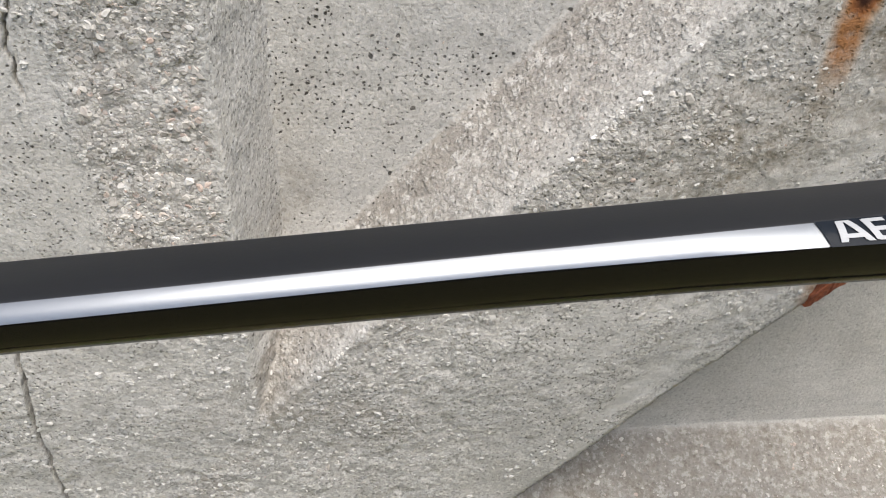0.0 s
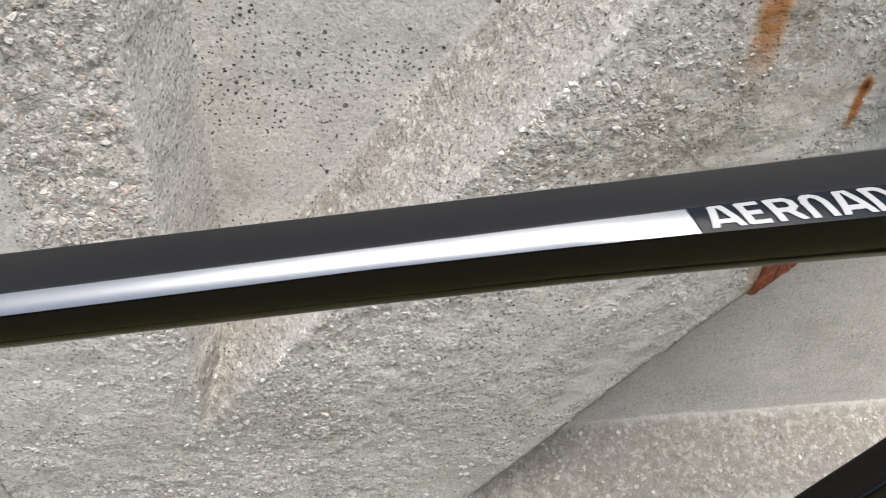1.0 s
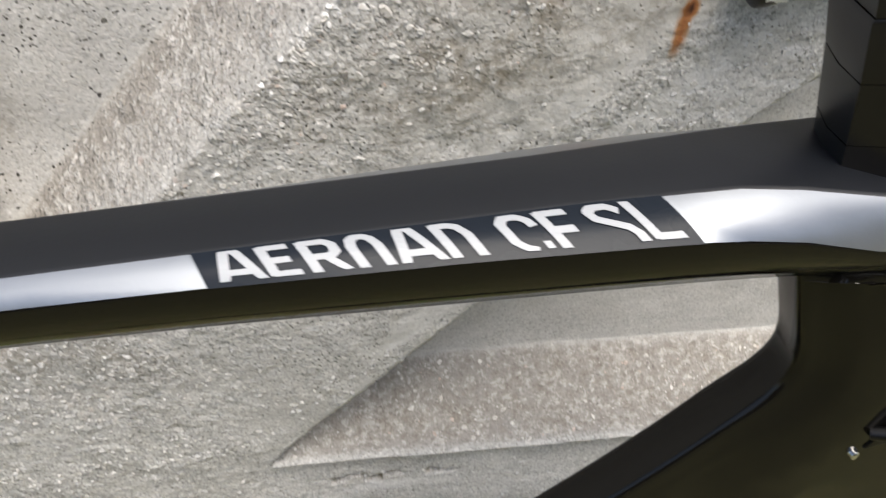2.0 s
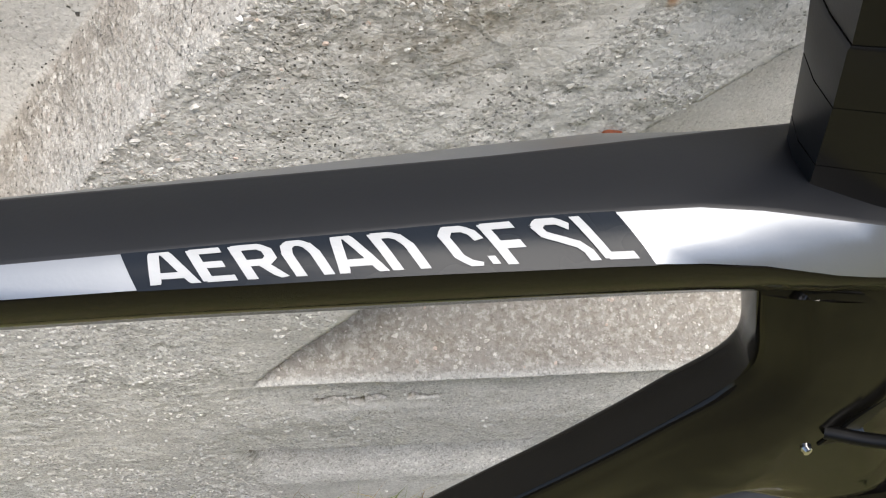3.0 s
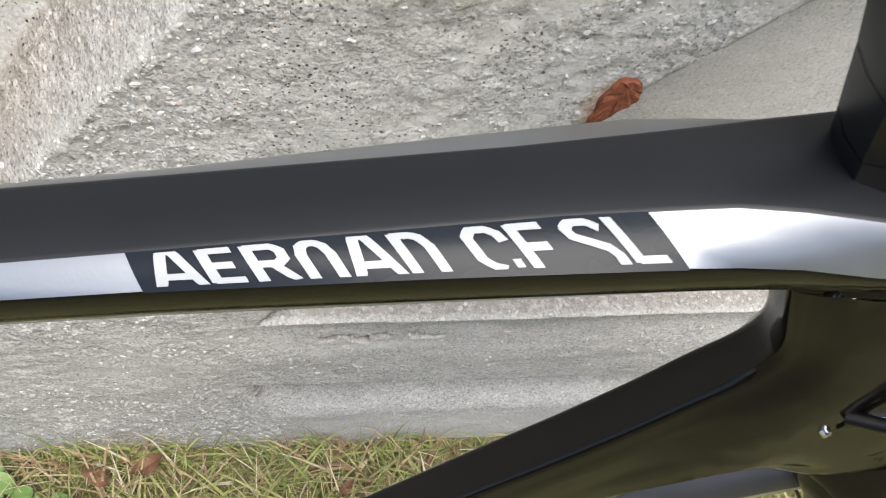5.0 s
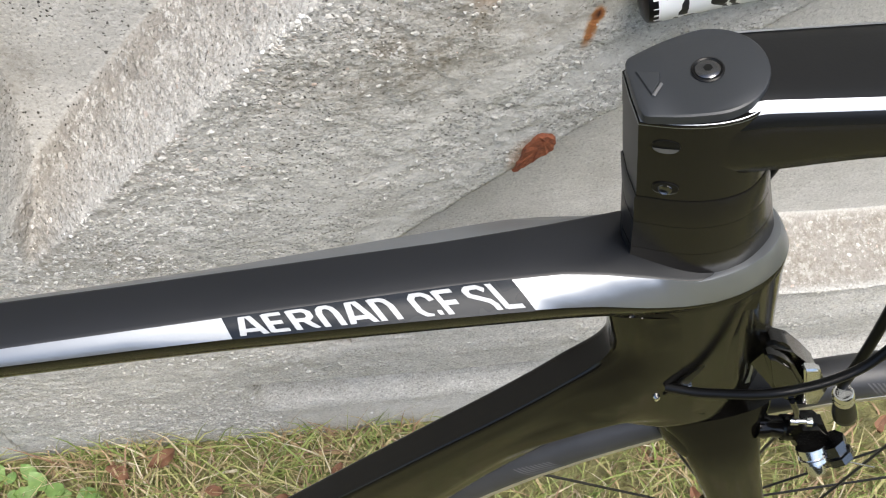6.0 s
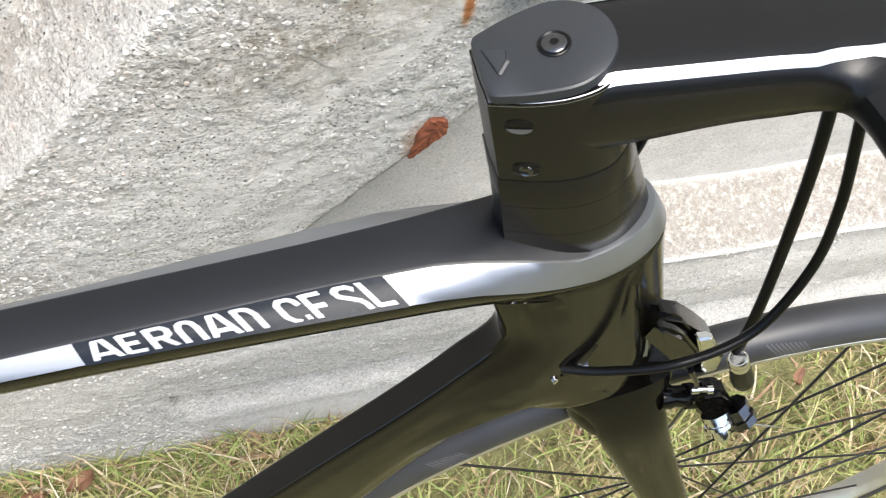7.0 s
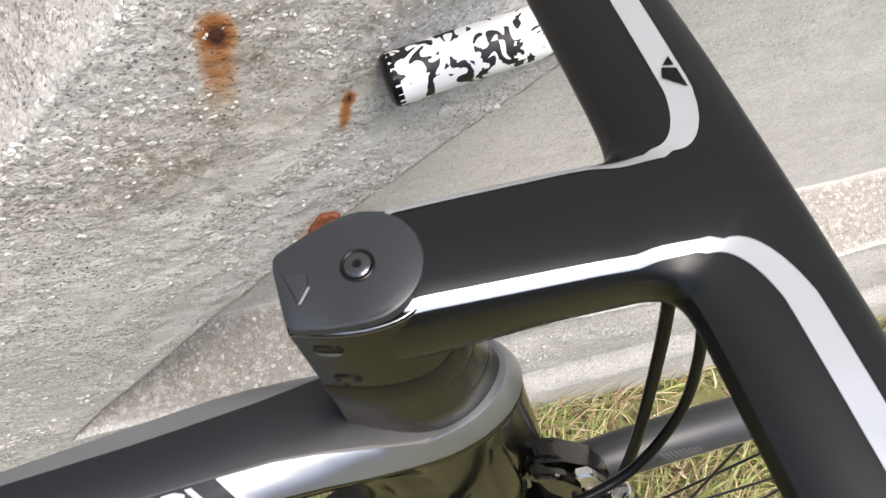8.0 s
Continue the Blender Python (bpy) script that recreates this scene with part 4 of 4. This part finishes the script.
def stem():
    clamp_body = [clamp_ring(0.8838, 0.23), clamp_ring(0.8845, 0.25), clamp_ring(0.905, 0.1), clamp_ring(0.9224, 0.0), clamp_ring(0.9230, -0.03)]
    body = part("stem", steered(loft(clamp_body, mats=REAR(clamp_body[0]))), [SATIN, MATTE], bike, "black stem with a satin side")
    lip = [grown(clamp_ring(z, 0.0), k) for z, k in ((0.9218, 0.994), (0.9221, 1.001), (0.9227, 0.999), (0.9232, 0.96))]
    part("edge_stripe", steered(loft(lip, caps=False)), SILVER, body, "thin silver edge below the cap")
    return body


stem_body = stem()


def stem_cap():
    half = [(-0.0240, 0.0), (-0.0240, 0.0080), (-0.0228, 0.0122), (-0.0180, 0.0142), (-0.0100, 0.0165), (0.0, 0.0180), (0.0062, 0.0172), (0.0115, 0.0145), (0.0155, 0.0105), (0.0180, 0.0055), (0.0188, 0.0)]
    full = [(p.x, p.y) for p in smooth_path([(f, s, 0) for f, s in half[1:]] + [(f, -s, 0) for f, s in half[-2:0:-1]], 4)]
    rings = []
    for h, k in ((-0.0055, 0.965), (-0.0030, 0.975), (-0.0026, 1.0), (-0.0002, 1.0), (0.0006, 0.99), (0.0011, 0.955)):
        c = on_axis(0.9262) - DOWN * h
        rings.append([c + FORE * f * k + SIDE * s * k for f, s in full])
    cap = part("stem_cap", steered(loft(rings)), PLASTIC, bike, "dark grey plastic top cap")
    seat = on_axis(0.9262) - DOWN * 0.0011
    part("washer", steered(disc(seat, -DOWN, [(-0.0002, 0.0052), (0.0003, 0.0052), (0.0006, 0.0047), (0.0002, 0.0042)])), CABLE, cap)
    bm = disc(seat, -DOWN, [(0.0, 0.0039), (0.0005, 0.0039), (0.0010, 0.0031), (0.0011, 0.0014)], 24)
    part("bolt", steered(bm), STEEL, cap, "dark steel socket bolt")
    part("socket", steered(disc(seat, -DOWN, [(0.0008, 0.0015), (0.00115, 0.0015)], 6)), CABLE, cap)
    # raised tab behind the bolt
    tab = [(-0.0140, 0.0030), (-0.0150, -0.0013), (-0.0190, -0.0062), (-0.0218, 0.0060)]
    mid_f, mid_s = sum(f for f, _ in tab) / 4, sum(q for _, q in tab) / 4
    rings = []
    for h, k in ((-0.0003, 1.0), (0.0008, 0.84), (0.0009, 0.74)):
        rings.append([seat - DOWN * h + FORE * (mid_f + (f - mid_f) * k) + SIDE * (mid_s + (q - mid_s) * k) for f, q in tab])
    part("tab", steered(loft(rings)), PLASTIC, cap)
    # thin grey strip painted as the highlight on the tab's near edge
    a, b = seat + FORE * -0.0149 + SIDE * -0.0018 - DOWN * 0.0005, seat + FORE * -0.0186 + SIDE * -0.0060 - DOWN * 0.0005
    part("tab_edge", steered(sweep([a, a.lerp(b, 0.5), b], 0.0006, 0.0005, n=8)), LIT_EDGE, cap, "tab edge painted lighter as if lit")


stem_cap()


def clamp_bolts():
    """Two clamp screws in the chine of the stem; black ovals paint their pockets' shade, grey crescents the lit lower
    lips.
    """
    out = (FORE * -0.39 + SIDE * -0.92).normalized()
    along = (FORE * 0.92 - SIDE * 0.39).normalized()
    for z, f, s, deep in ((0.9128, -0.0165, -0.0146, True), (0.8905, -0.0165, -0.0146, False)):
        c = on_axis(z) + FORE * f + SIDE * s
        rings = [oval(c + out * h, along, DOWN, a, b, 28, 2.2) for h, a, b in ((-0.002, 0.0045, 0.0034), (0.0004, 0.0045, 0.0034), (0.0005, 0.0042, 0.0031))]
        hole = part("bolt_hole_shade", steered(loft(rings)), CABLE, stem_body, "black oval painted as the shaded bolt hole")
        lip = bmesh.new()
        rows = []
        for i in range(15):
            t = radians(8 + 164 * i / 14)
            reach = math.sin(t) * (0.0026 if deep else 0.0008)
            e = c + along * 0.0042 * math.cos(t) + DOWN * 0.0030 * math.sin(t) + out * 0.0007
            rows.append([lip.verts.new(e), lip.verts.new(e - DOWN * reach + out * 0.0001)])
        for p, q in zip(rows, rows[1:]):
            lip.faces.new((p[0], p[1], q[1], q[0]))
        part("pocket_lip_light", steered(lip), LIT_EDGE, hole, "grey crescent painted as the lit pocket lip")
        if not deep:
            part("clamp_bolt", steered(disc(c, out + DOWN * -0.35, [(0.0, 0.0025), (0.0008, 0.0025), (0.0012, 0.0020), (0.0008, 0.0012)], 18)), STEEL, hole, "dark steel clamp bolt")


clamp_bolts()

BAR_Z = 0.9165
DROP = [(0.1215, 0.0, BAR_Z), (0.1215, 0.05, BAR_Z), (0.1218, 0.11, 0.916), (0.124, 0.16, 0.915), (0.141, 0.192, 0.911), (0.175, 0.203, 0.902), (0.203, 0.206, 0.880), (0.212, 0.208, 0.848), (0.196, 0.210, 0.812), (0.162, 0.2115, 0.7935), (0.120, 0.212, 0.7835), (0.074, 0.2115, 0.7725)]
BAR_END = 0.178


def bar_centre(y):
    return interp(y, [(0.0, 0.1190), (0.11, 0.1193), (0.14, 0.1210), (0.16, 0.1230), (0.178, 0.1300)]), BAR_Z - 0.0022 * ease((y - 0.05) / 0.13)


def bar_half(y):
    """Half depth and half height of the flat bar at y from its middle."""
    return 0.0258 - 0.0105 * ease((y - 0.11) / 0.07), 0.0114 + 0.0035 * ease((y - 0.11) / 0.07)


def bar_front(y):
    return bar_centre(y)[0] + bar_half(y)[0] + 0.0010 * math.exp(-(y / 0.055) ** 2) - 0.0012 * ease((y - 0.05) / 0.06)


def stations():
    """Pairs of plan points for one half of stem and bar: on the rear outline, and across from it on the middle line or on the front edge; with the share of bar section."""
    out = []
    for i in range(15):
        x = 0.004 + 0.074 * i / 14
        out.append((Vector((x, interp(x, [(0.004, 0.0188), (0.012, 0.0200), (0.03, 0.0206), (0.078, 0.0219)]))), Vector((x, 0.0)), 0.0, False))
    rear = bar_centre(0.0)[0] - bar_half(0.0)[0]
    corner = smooth_path([(0.078, 0.0219, 0), (0.0847, 0.0226, 0), (0.0890, 0.0243, 0), (0.0916, 0.0275, 0), (rear - 0.0006, 0.0325, 0), (rear, 0.040, 0)], 4)
    n = len(corner)
    for i, p in enumerate(corner[1:], 1):
        k = i / (n - 1)
        if k < 0.5:
            f, nose = Vector((0.078 + (bar_front(0.0) - 0.0161 - 0.078) * ease(k / 0.5), 0.0)), False
        else:
            f, nose = Vector((0, 0.042 * ease((k - 0.5) / 0.5) ** 1.2)), True
            f.x = bar_front(f.y)
        out.append((p.xy, f, ease(k), nose))
    y = 0.046
    while y <= BAR_END + 1e-6:
        out.append((Vector((bar_centre(y)[0] - bar_half(y)[0], y)), Vector((bar_front(y), y)), 1.0, True))
        y += 0.006
    return out


LAST_STRIPE, FIRST_STRIPE, TAIL = 12, 8, 14


def cockpit_row(r, f, k, nose):
    """One row of the skin: from the underside, up the rear face, over the stripe and the top, to the front edge."""
    span = (f - r).length
    way = (f - r) / span
    zt, zb = 0.9292 - 0.0028 * ease((0.016 - r.x) / 0.012) - 0.0013 * ease((r.x - 0.062) / 0.033), 0.8925 + 0.0070 * ease(r.x / 0.07) + 0.0015 * ease((r.x - 0.07) / 0.03)
    stem = [(span, zb), (0.010, zb), (0.0045, zb + 0.0009), (0.0014, zb + 0.0040), (0.0002, zb + 0.010), (0.0, zt - 0.0105), (0.0003, zt - 0.0078), (0.0011, zt - 0.0053),
            (0.0021, zt - 0.0037), (0.0028, zt - 0.0029), (0.0036, zt - 0.0022), (0.0045, zt - 0.0016), (0.0054, zt - 0.0012), (0.0105, zt - 0.0002)]
    stem += [(span, zt)] * 9
    cz, (a, h) = bar_centre(f.y)[1], bar_half(f.y)

    def over(d):
        return h * max(0.0, 1 - abs(1 - min(d, 2 * a) / a) ** 2.3) ** (1 / 2.3) if d < a else h

    bar = [(span * 0.5, cz - h), (a * 0.62, cz - over(a * 0.62)), (a * 0.32, cz - over(a * 0.32)), (a * 0.10, cz - over(a * 0.10)), (a * 0.02, cz - over(a * 0.02)), (0.0, cz), (a * 0.04, cz + over(a * 0.04)), (a * 0.30, cz + over(a * 0.30))]
    lo, hi = a * 0.87, a * 1.28
    bar += [(lo + (hi - lo) * i / 4, cz + over(lo + (hi - lo) * i / 4)) for i in range(5)]
    bar += [(a * 1.31, cz + h)]
    for e in (a * 0.62, a * 0.42, a * 0.25):
        bar.append((span - e, cz + h * (1 - (1 - e / a) ** 2.6) ** (1 / 2.6)))
    for e, s in ((0.12, 1), (0.03, 1), (0.0, 0), (0.05, -1), (0.25, -1), (0.6, -1)):
        bar.append((span - a * e, cz + s * h * (1 - (1 - e) ** 2.6) ** (1 / 2.6)))
    out = []
    for (da, za), (db, zz) in zip(stem, bar):
        d, z = da + (db - da) * k, za + (zz - za) * k
        q, i = r + way * d, len(out)
        if k < 1 and i >= TAIL:
            q = Vector((f.x - (span - db), f.y)) if nose else f
            z = zz + (za - zz) * (1 - k) * ({14: 0.8, 15: 0.5, 16: 0.2}.get(i, 0.0) if nose else 1.0)
        out.append(Vector((q.x, q.y, z)))
    return out


def handlebar():
    rows = [cockpit_row(*st) for st in stations()]
    noses = [st[3] for st in stations()]
    n = len(rows[0])
    body, stripes = bmesh.new(), []
    for sign in (1, -1):
        vs = [[body.verts.new((p.x, p.y * sign, p.z)) for p in row] for row in rows]
        stripe = bmesh.new()
        sv = [[stripe.verts.new((row[i].x, row[i].y * sign, row[i].z + 0.00025)) for i in range(FIRST_STRIPE, LAST_STRIPE + 1)] for row in rows[1:]]
        for a, b in zip(sv, sv[1:]):
            for i in range(LAST_STRIPE - FIRST_STRIPE):
                stripe.faces.new((a[i], a[i + 1], b[i + 1], b[i]))
        stripes.append(stripe)
        for j, (a, b) in enumerate(zip(vs, vs[1:])):
            for i in range(n - 1):
                if i >= TAIL and not noses[j]:
                    continue
                body.faces.new((a[i], a[i + 1], b[i + 1], b[i])).material_index = 1 if i < 6 and rows[j][0].y < 0.012 and rows[j][5].y < 0.026 else 0
            if noses[j]:
                body.faces.new((a[n - 1], a[0], b[0], b[n - 1]))
        body.faces.new(vs[-1])
    bmesh.ops.remove_doubles(body, verts=body.verts[:], dist=2e-5)
    bmesh.ops.dissolve_degenerate(body, edges=body.edges[:], dist=1e-6)
    part("handlebar", steered(body), [BAR_MATTE, SATIN], bike, "matte black carbon stem and flat bar in one piece")
    for stripe in stripes:
        part("bar_stripe", steered(stripe), BAR_SILVER, bike, "silver painted stripe")
    for sign in (1, -1):
        path = smooth_path([(x, y * sign, z) for x, y, z in DROP])
        half = next(i for i, p in enumerate(path) if abs(p.y) > BAR_END - 0.006)
        tape = part("bar_tape", steered(sweep(path[half:], 0.0158, n=20)), TAPE, bike, "black and white marbled bar tape")
        d = (path[-1] - path[-2]).normalized()
        part("end_plug", steered(disc(path[-1], d, [(-0.003, 0.0158), (0.0004, 0.0158), (0.0026, 0.0150), (0.0040, 0.0125), (0.0045, 0.006)])), CABLE, tape, "black rubber end plug")
    for tri in ([(0.1175, 0.0470), (0.1248, 0.0415), (0.1245, 0.0505), (0.1195, 0.0515)], [(0.1203, 0.0525), (0.1243, 0.0517), (0.1241, 0.0562)]):
        bm = bmesh.new()
        bm.faces.new([bm.verts.new((x, y, BAR_Z + 0.0121)) for x, y in tri])
        part("emblem", steered(bm), GLOSS, bike, "small black triangle emblem")


handlebar()


# fork, wheel, brake
def fork():
    rings = []
    for z, a, b, f in ((0.700, 0.030, 0.0165, 0.0), (0.685, 0.0325, 0.0185, 0.0), (0.670, 0.0340, 0.0205, 0.0), (0.658, 0.0335, 0.0240, 0.0), (0.648, 0.0310, 0.0275, 0.001), (0.640, 0.0250, 0.0285, 0.002), (0.636, 0.014, 0.025, 0.003)):
        rings.append(oval(on_axis(z) + FORE * f, FORE, SIDE, a, b, 32, 2.3, 0.58))
    part("fork_crown", steered(loft(rings)), GLOSS, bike)
    for s in (1, -1):
        path = smooth_path([(0.0800, 0.0125 * s, 0.676), (0.0850, 0.0190 * s, 0.662), (0.0935, 0.0262 * s, 0.640), (0.1090, 0.0312 * s, 0.602), (0.1450, 0.0390 * s, 0.518), (0.215, 0.052 * s, 0.352)], 4)
        part("fork_blade", steered(sweep(path, 0.01, up=(1, 0, 0.4), n=24, power=2.2, sizes=lambda k: (0.0098 - 0.003 * k, 0.0315 - 0.0055 * ease(k / 0.3) - 0.012 * k))), GLOSS, bike)


fork()

HUB = Vector((0.206, 0.0, 0.3478))


def hoop(profile, n=112):
    rings = []
    for i in range(n):
        t = 2 * math.pi * i / n
        d = Vector((math.cos(t), 0, math.sin(t)))
        rings.append([HUB + d * r + SIDE * s for s, r in profile])
    return loft(rings + [rings[0]], caps=False)


def front_wheel():
    rim = hoop([(-0.0100, 0.3172), (-0.0108, 0.3165), (-0.0110, 0.3128), (-0.0100, 0.3112), (-0.0060, 0.3098), (0.0060, 0.3098), (0.0100, 0.3112), (0.0110, 0.3128), (0.0108, 0.3165), (0.0100, 0.3172)])
    wheel = part("front_wheel", steered(rim), TRACK, bike, "alloy rim with a worn brake track")
    prof = [(0.0132 * math.cos(t), 0.3258 + 0.0132 * math.sin(t)) for t in [radians(a) for a in range(-45, 226, 15)]]
    tyre = part("tyre", steered(hoop(prof)), RUBBER, wheel, "dark grey rubber tyre")
    for start in (0.62, 1.08, 1.58, 2.22, 2.70, 4.2):
        for j in range(9):
            rows = []
            for i in range(6):
                t = start + j * 0.0085 + i * 0.006
                a = radians(200 - i * 11 - j * 1.5)
                row = []
                for w in (-0.0006, 0.0006):
                    tt = t + w / 0.33
                    d = Vector((math.cos(tt), 0, math.sin(tt)))
                    row.append(HUB + d * (0.3258 + 0.01335 * math.sin(a)) + SIDE * 0.01335 * math.cos(a))
                rows.append(row)
            part("tread_mark", steered(loft(rows, closed=False)), RUBBER_LIGHT, tyre)
    part("hub", steered(disc(HUB - SIDE * 0.05, SIDE, [(0, 0.008), (0.015, 0.009), (0.018, 0.019), (0.024, 0.019), (0.028, 0.012), (0.072, 0.012), (0.076, 0.019), (0.082, 0.019), (0.085, 0.009), (0.1, 0.008)])), GLOSS, wheel)
    for i in range(20):
        t = 2 * math.pi * i / 20 + 0.16
        s = 1 if i % 2 else -1
        a = HUB + Vector((math.cos(t + 0.9 * s), 0, math.sin(t + 0.9 * s))) * 0.018 + SIDE * 0.021 * s
        b = HUB + Vector((math.cos(t), 0, math.sin(t))) * 0.3105
        part("spoke", steered(sweep([a, b], 0.0011, n=6)), SPOKE, wheel)


front_wheel()


def plate(points, y0, y1, bevel=0.0015):
    bm = bmesh.new()
    near = [bm.verts.new((x, y0, z)) for x, z in points]
    far = [bm.verts.new((x, y1, z)) for x, z in points]
    n = len(points)
    bm.faces.new(near)
    bm.faces.new(far[::-1])
    for i in range(n):
        bm.faces.new((near[i], far[i], far[(i + 1) % n], near[(i + 1) % n]))
    bmesh.ops.bevel(bm, geom=bm.edges[:], offset=bevel, segments=2, affect="EDGES")
    return bm


def brake():
    arm = [(0.070, 0.746), (0.0745, 0.766), (0.0830, 0.7635), (0.0920, 0.7550), (0.1050, 0.7410), (0.1170, 0.7265), (0.1275, 0.7100), (0.1330, 0.6950), (0.1310, 0.6830), (0.1180, 0.6860), (0.1040, 0.7040), (0.0870, 0.7280)]
    body = part("brake_caliper", steered(plate(arm, -0.020, -0.008, 0.003)), GLOSS, bike, "black alloy rim brake caliper with bright bolts")
    part("arm_plate", steered(plate([(0.0955, 0.7520), (0.1045, 0.7505), (0.1195, 0.7250), (0.1220, 0.7080), (0.1140, 0.7070), (0.1070, 0.7260)], -0.0285, -0.0235, 0.0012)), ALLOY, body, "bright worn alloy arm edge")
    part("inner_arm", steered(plate([(0.0700, 0.7690), (0.0780, 0.7660), (0.0910, 0.7530), (0.1060, 0.7300), (0.1080, 0.7150), (0.0990, 0.7140), (0.0850, 0.7400)], -0.0275, -0.0205, 0.002)), GLOSS, body)
    part("pivot", steered(disc(Vector((0.104, -0.022, 0.6675)), (1, -0.15, -0.05), [(0, 0.0072), (0.006, 0.0072), (0.0075, 0.0062), (0.014, 0.0062), (0.015, 0.0074), (0.021, 0.0074), (0.022, 0.005)])), GLOSS, body)
    part("return_spring", steered(sweep(smooth_path([(0.104, -0.029, 0.716), (0.110, -0.031, 0.705), (0.113, -0.031, 0.696)]), 0.0016, n=8)), STEEL, body)
    part("adjust_screw", steered(disc(Vector((0.1105, -0.031, 0.6945)), (1, -0.2, 0.1), [(0, 0.0024), (0.004, 0.0024), (0.0045, 0.0016), (0.008, 0.0016), (0.0082, 0.0028), (0.0112, 0.0028)])), ALLOY, body, "bright adjusting screw")
    lower = [(0.1180, 0.6880), (0.1330, 0.6860), (0.1440, 0.6680), (0.1520, 0.6480), (0.1440, 0.6380), (0.1300, 0.6520), (0.1190, 0.6700)]
    part("lower_arm", steered(plate(lower, -0.034, -0.022, 0.003)), GLOSS, body)
    axis = Vector((0.42, -0.05, -0.9)).normalized()
    barrel = part("barrel_adjuster", steered(disc(Vector((0.1185, -0.0355, 0.7385)), axis, [(0, 0.0036), (0.004, 0.0046), (0.006, 0.0046), (0.010, 0.0048), (0.026, 0.0060), (0.031, 0.0058), (0.036, 0.0034)])), CABLE, body, "black rubber barrel adjuster")
    part("collar", steered(disc(Vector((0.1185, -0.0355, 0.7385)), axis, [(0.0, 0.0044), (0.0012, 0.0052), (0.0040, 0.0052), (0.0048, 0.0047), (0.0062, 0.0047), (0.0070, 0.0053), (0.0088, 0.0053), (0.0098, 0.0048)])), ALLOY, barrel, "bright alloy collar")
    bolt = Vector((0.25, -0.75, -0.6)).normalized()
    part("clamp_nut", steered(disc(Vector((0.1328, -0.036, 0.664)), bolt, [(0, 0.0078), (0.003, 0.0078), (0.0031, 0.0068), (0.006, 0.0068), (0.0062, 0.0080), (0.0085, 0.0080), (0.0088, 0.0052), (0.015, 0.0052), (0.0165, 0.004)], 12)), ALLOY, body, "bright steel clamp nut")
    part("cable_bolt", steered(disc(Vector((0.1443, -0.034, 0.6655)), Vector((0.5, -0.6, -0.6)), [(0, 0.0085), (0.004, 0.0085), (0.0045, 0.0072), (0.008, 0.0072), (0.0085, 0.0086), (0.013, 0.0086), (0.0145, 0.006)], 8)), STEEL, body, "dark faceted cable bolt")
    part("cable_end", steered(sweep([Vector((0.155, -0.042, 0.652)), Vector((0.176, -0.046, 0.646))], 0.0006, n=6)), ALLOY, body)


brake()


def cable(name, points, r, label):
    return part(name, steered(sweep(smooth_path(points), r, n=10)), CABLE, bike, label)


cable("brake_cable", [(0.1045, -0.002, 0.912), (0.1090, -0.008, 0.886), (0.1145, -0.015, 0.845), (0.1210, -0.025, 0.775), (0.1195, -0.0325, 0.735)], 0.0026, "black brake cable housing")
cable("shift_cable", [(0.1175, -0.004, 0.912), (0.1230, -0.010, 0.882), (0.1305, -0.020, 0.840), (0.1305, -0.028, 0.803), (0.1145, -0.036, 0.768), (0.0790, -0.040, 0.757), (0.0500, -0.031, 0.742), (0.0330, -0.0235, 0.736)], 0.0024, "black gear cable housing")
cable("far_cable", [(0.0500, 0.006, 0.900), (0.0515, 0.008, 0.880), (0.0505, 0.010, 0.857), (0.0490, 0.011, 0.843), (0.046, 0.012, 0.829)], 0.0019, "black gear cable housing")


def cable_port():
    """The cable's entry in the side of the head tube."""
    y = tube_y(0) - 0.0212
    slit = part("cable_port", plate([(0.0325, 0.7270), (0.0350, 0.7320), (0.0385, 0.7430), (0.0440, 0.7560), (0.0462, 0.7560), (0.0445, 0.7440), (0.0430, 0.7345), (0.0400, 0.7290)], y - 0.0004, y + 0.003, 0.0002), CABLE, frame_shell, "dark moulded cable entry")
    # bright sliver added as the glint beside the slit
    part("port_glint", plate([(0.0360, 0.7335), (0.0440, 0.7330), (0.0455, 0.7350), (0.0400, 0.7365)], y - 0.0012, y + 0.001, 0.0003), ALLOY, slit, "alloy sliver standing in for the glint at the entry")
    part("ferrule", disc(Vector((0.0300, y - 0.0002, 0.7245)), (0.3, -1, 0.1), [(-0.001, 0.0018), (0.0008, 0.0018), (0.0014, 0.0010)], 12), ALLOY, slit, "small bright ferrule")
    part("head_decal", plate([(0.0715, 0.7500), (0.0755, 0.7490), (0.0838, 0.7165), (0.0812, 0.7160)], y - 0.0003 + 0.0044, y + 0.012, 0.0002), SILVER, frame_shell, "narrow silver decal")


cable_port()
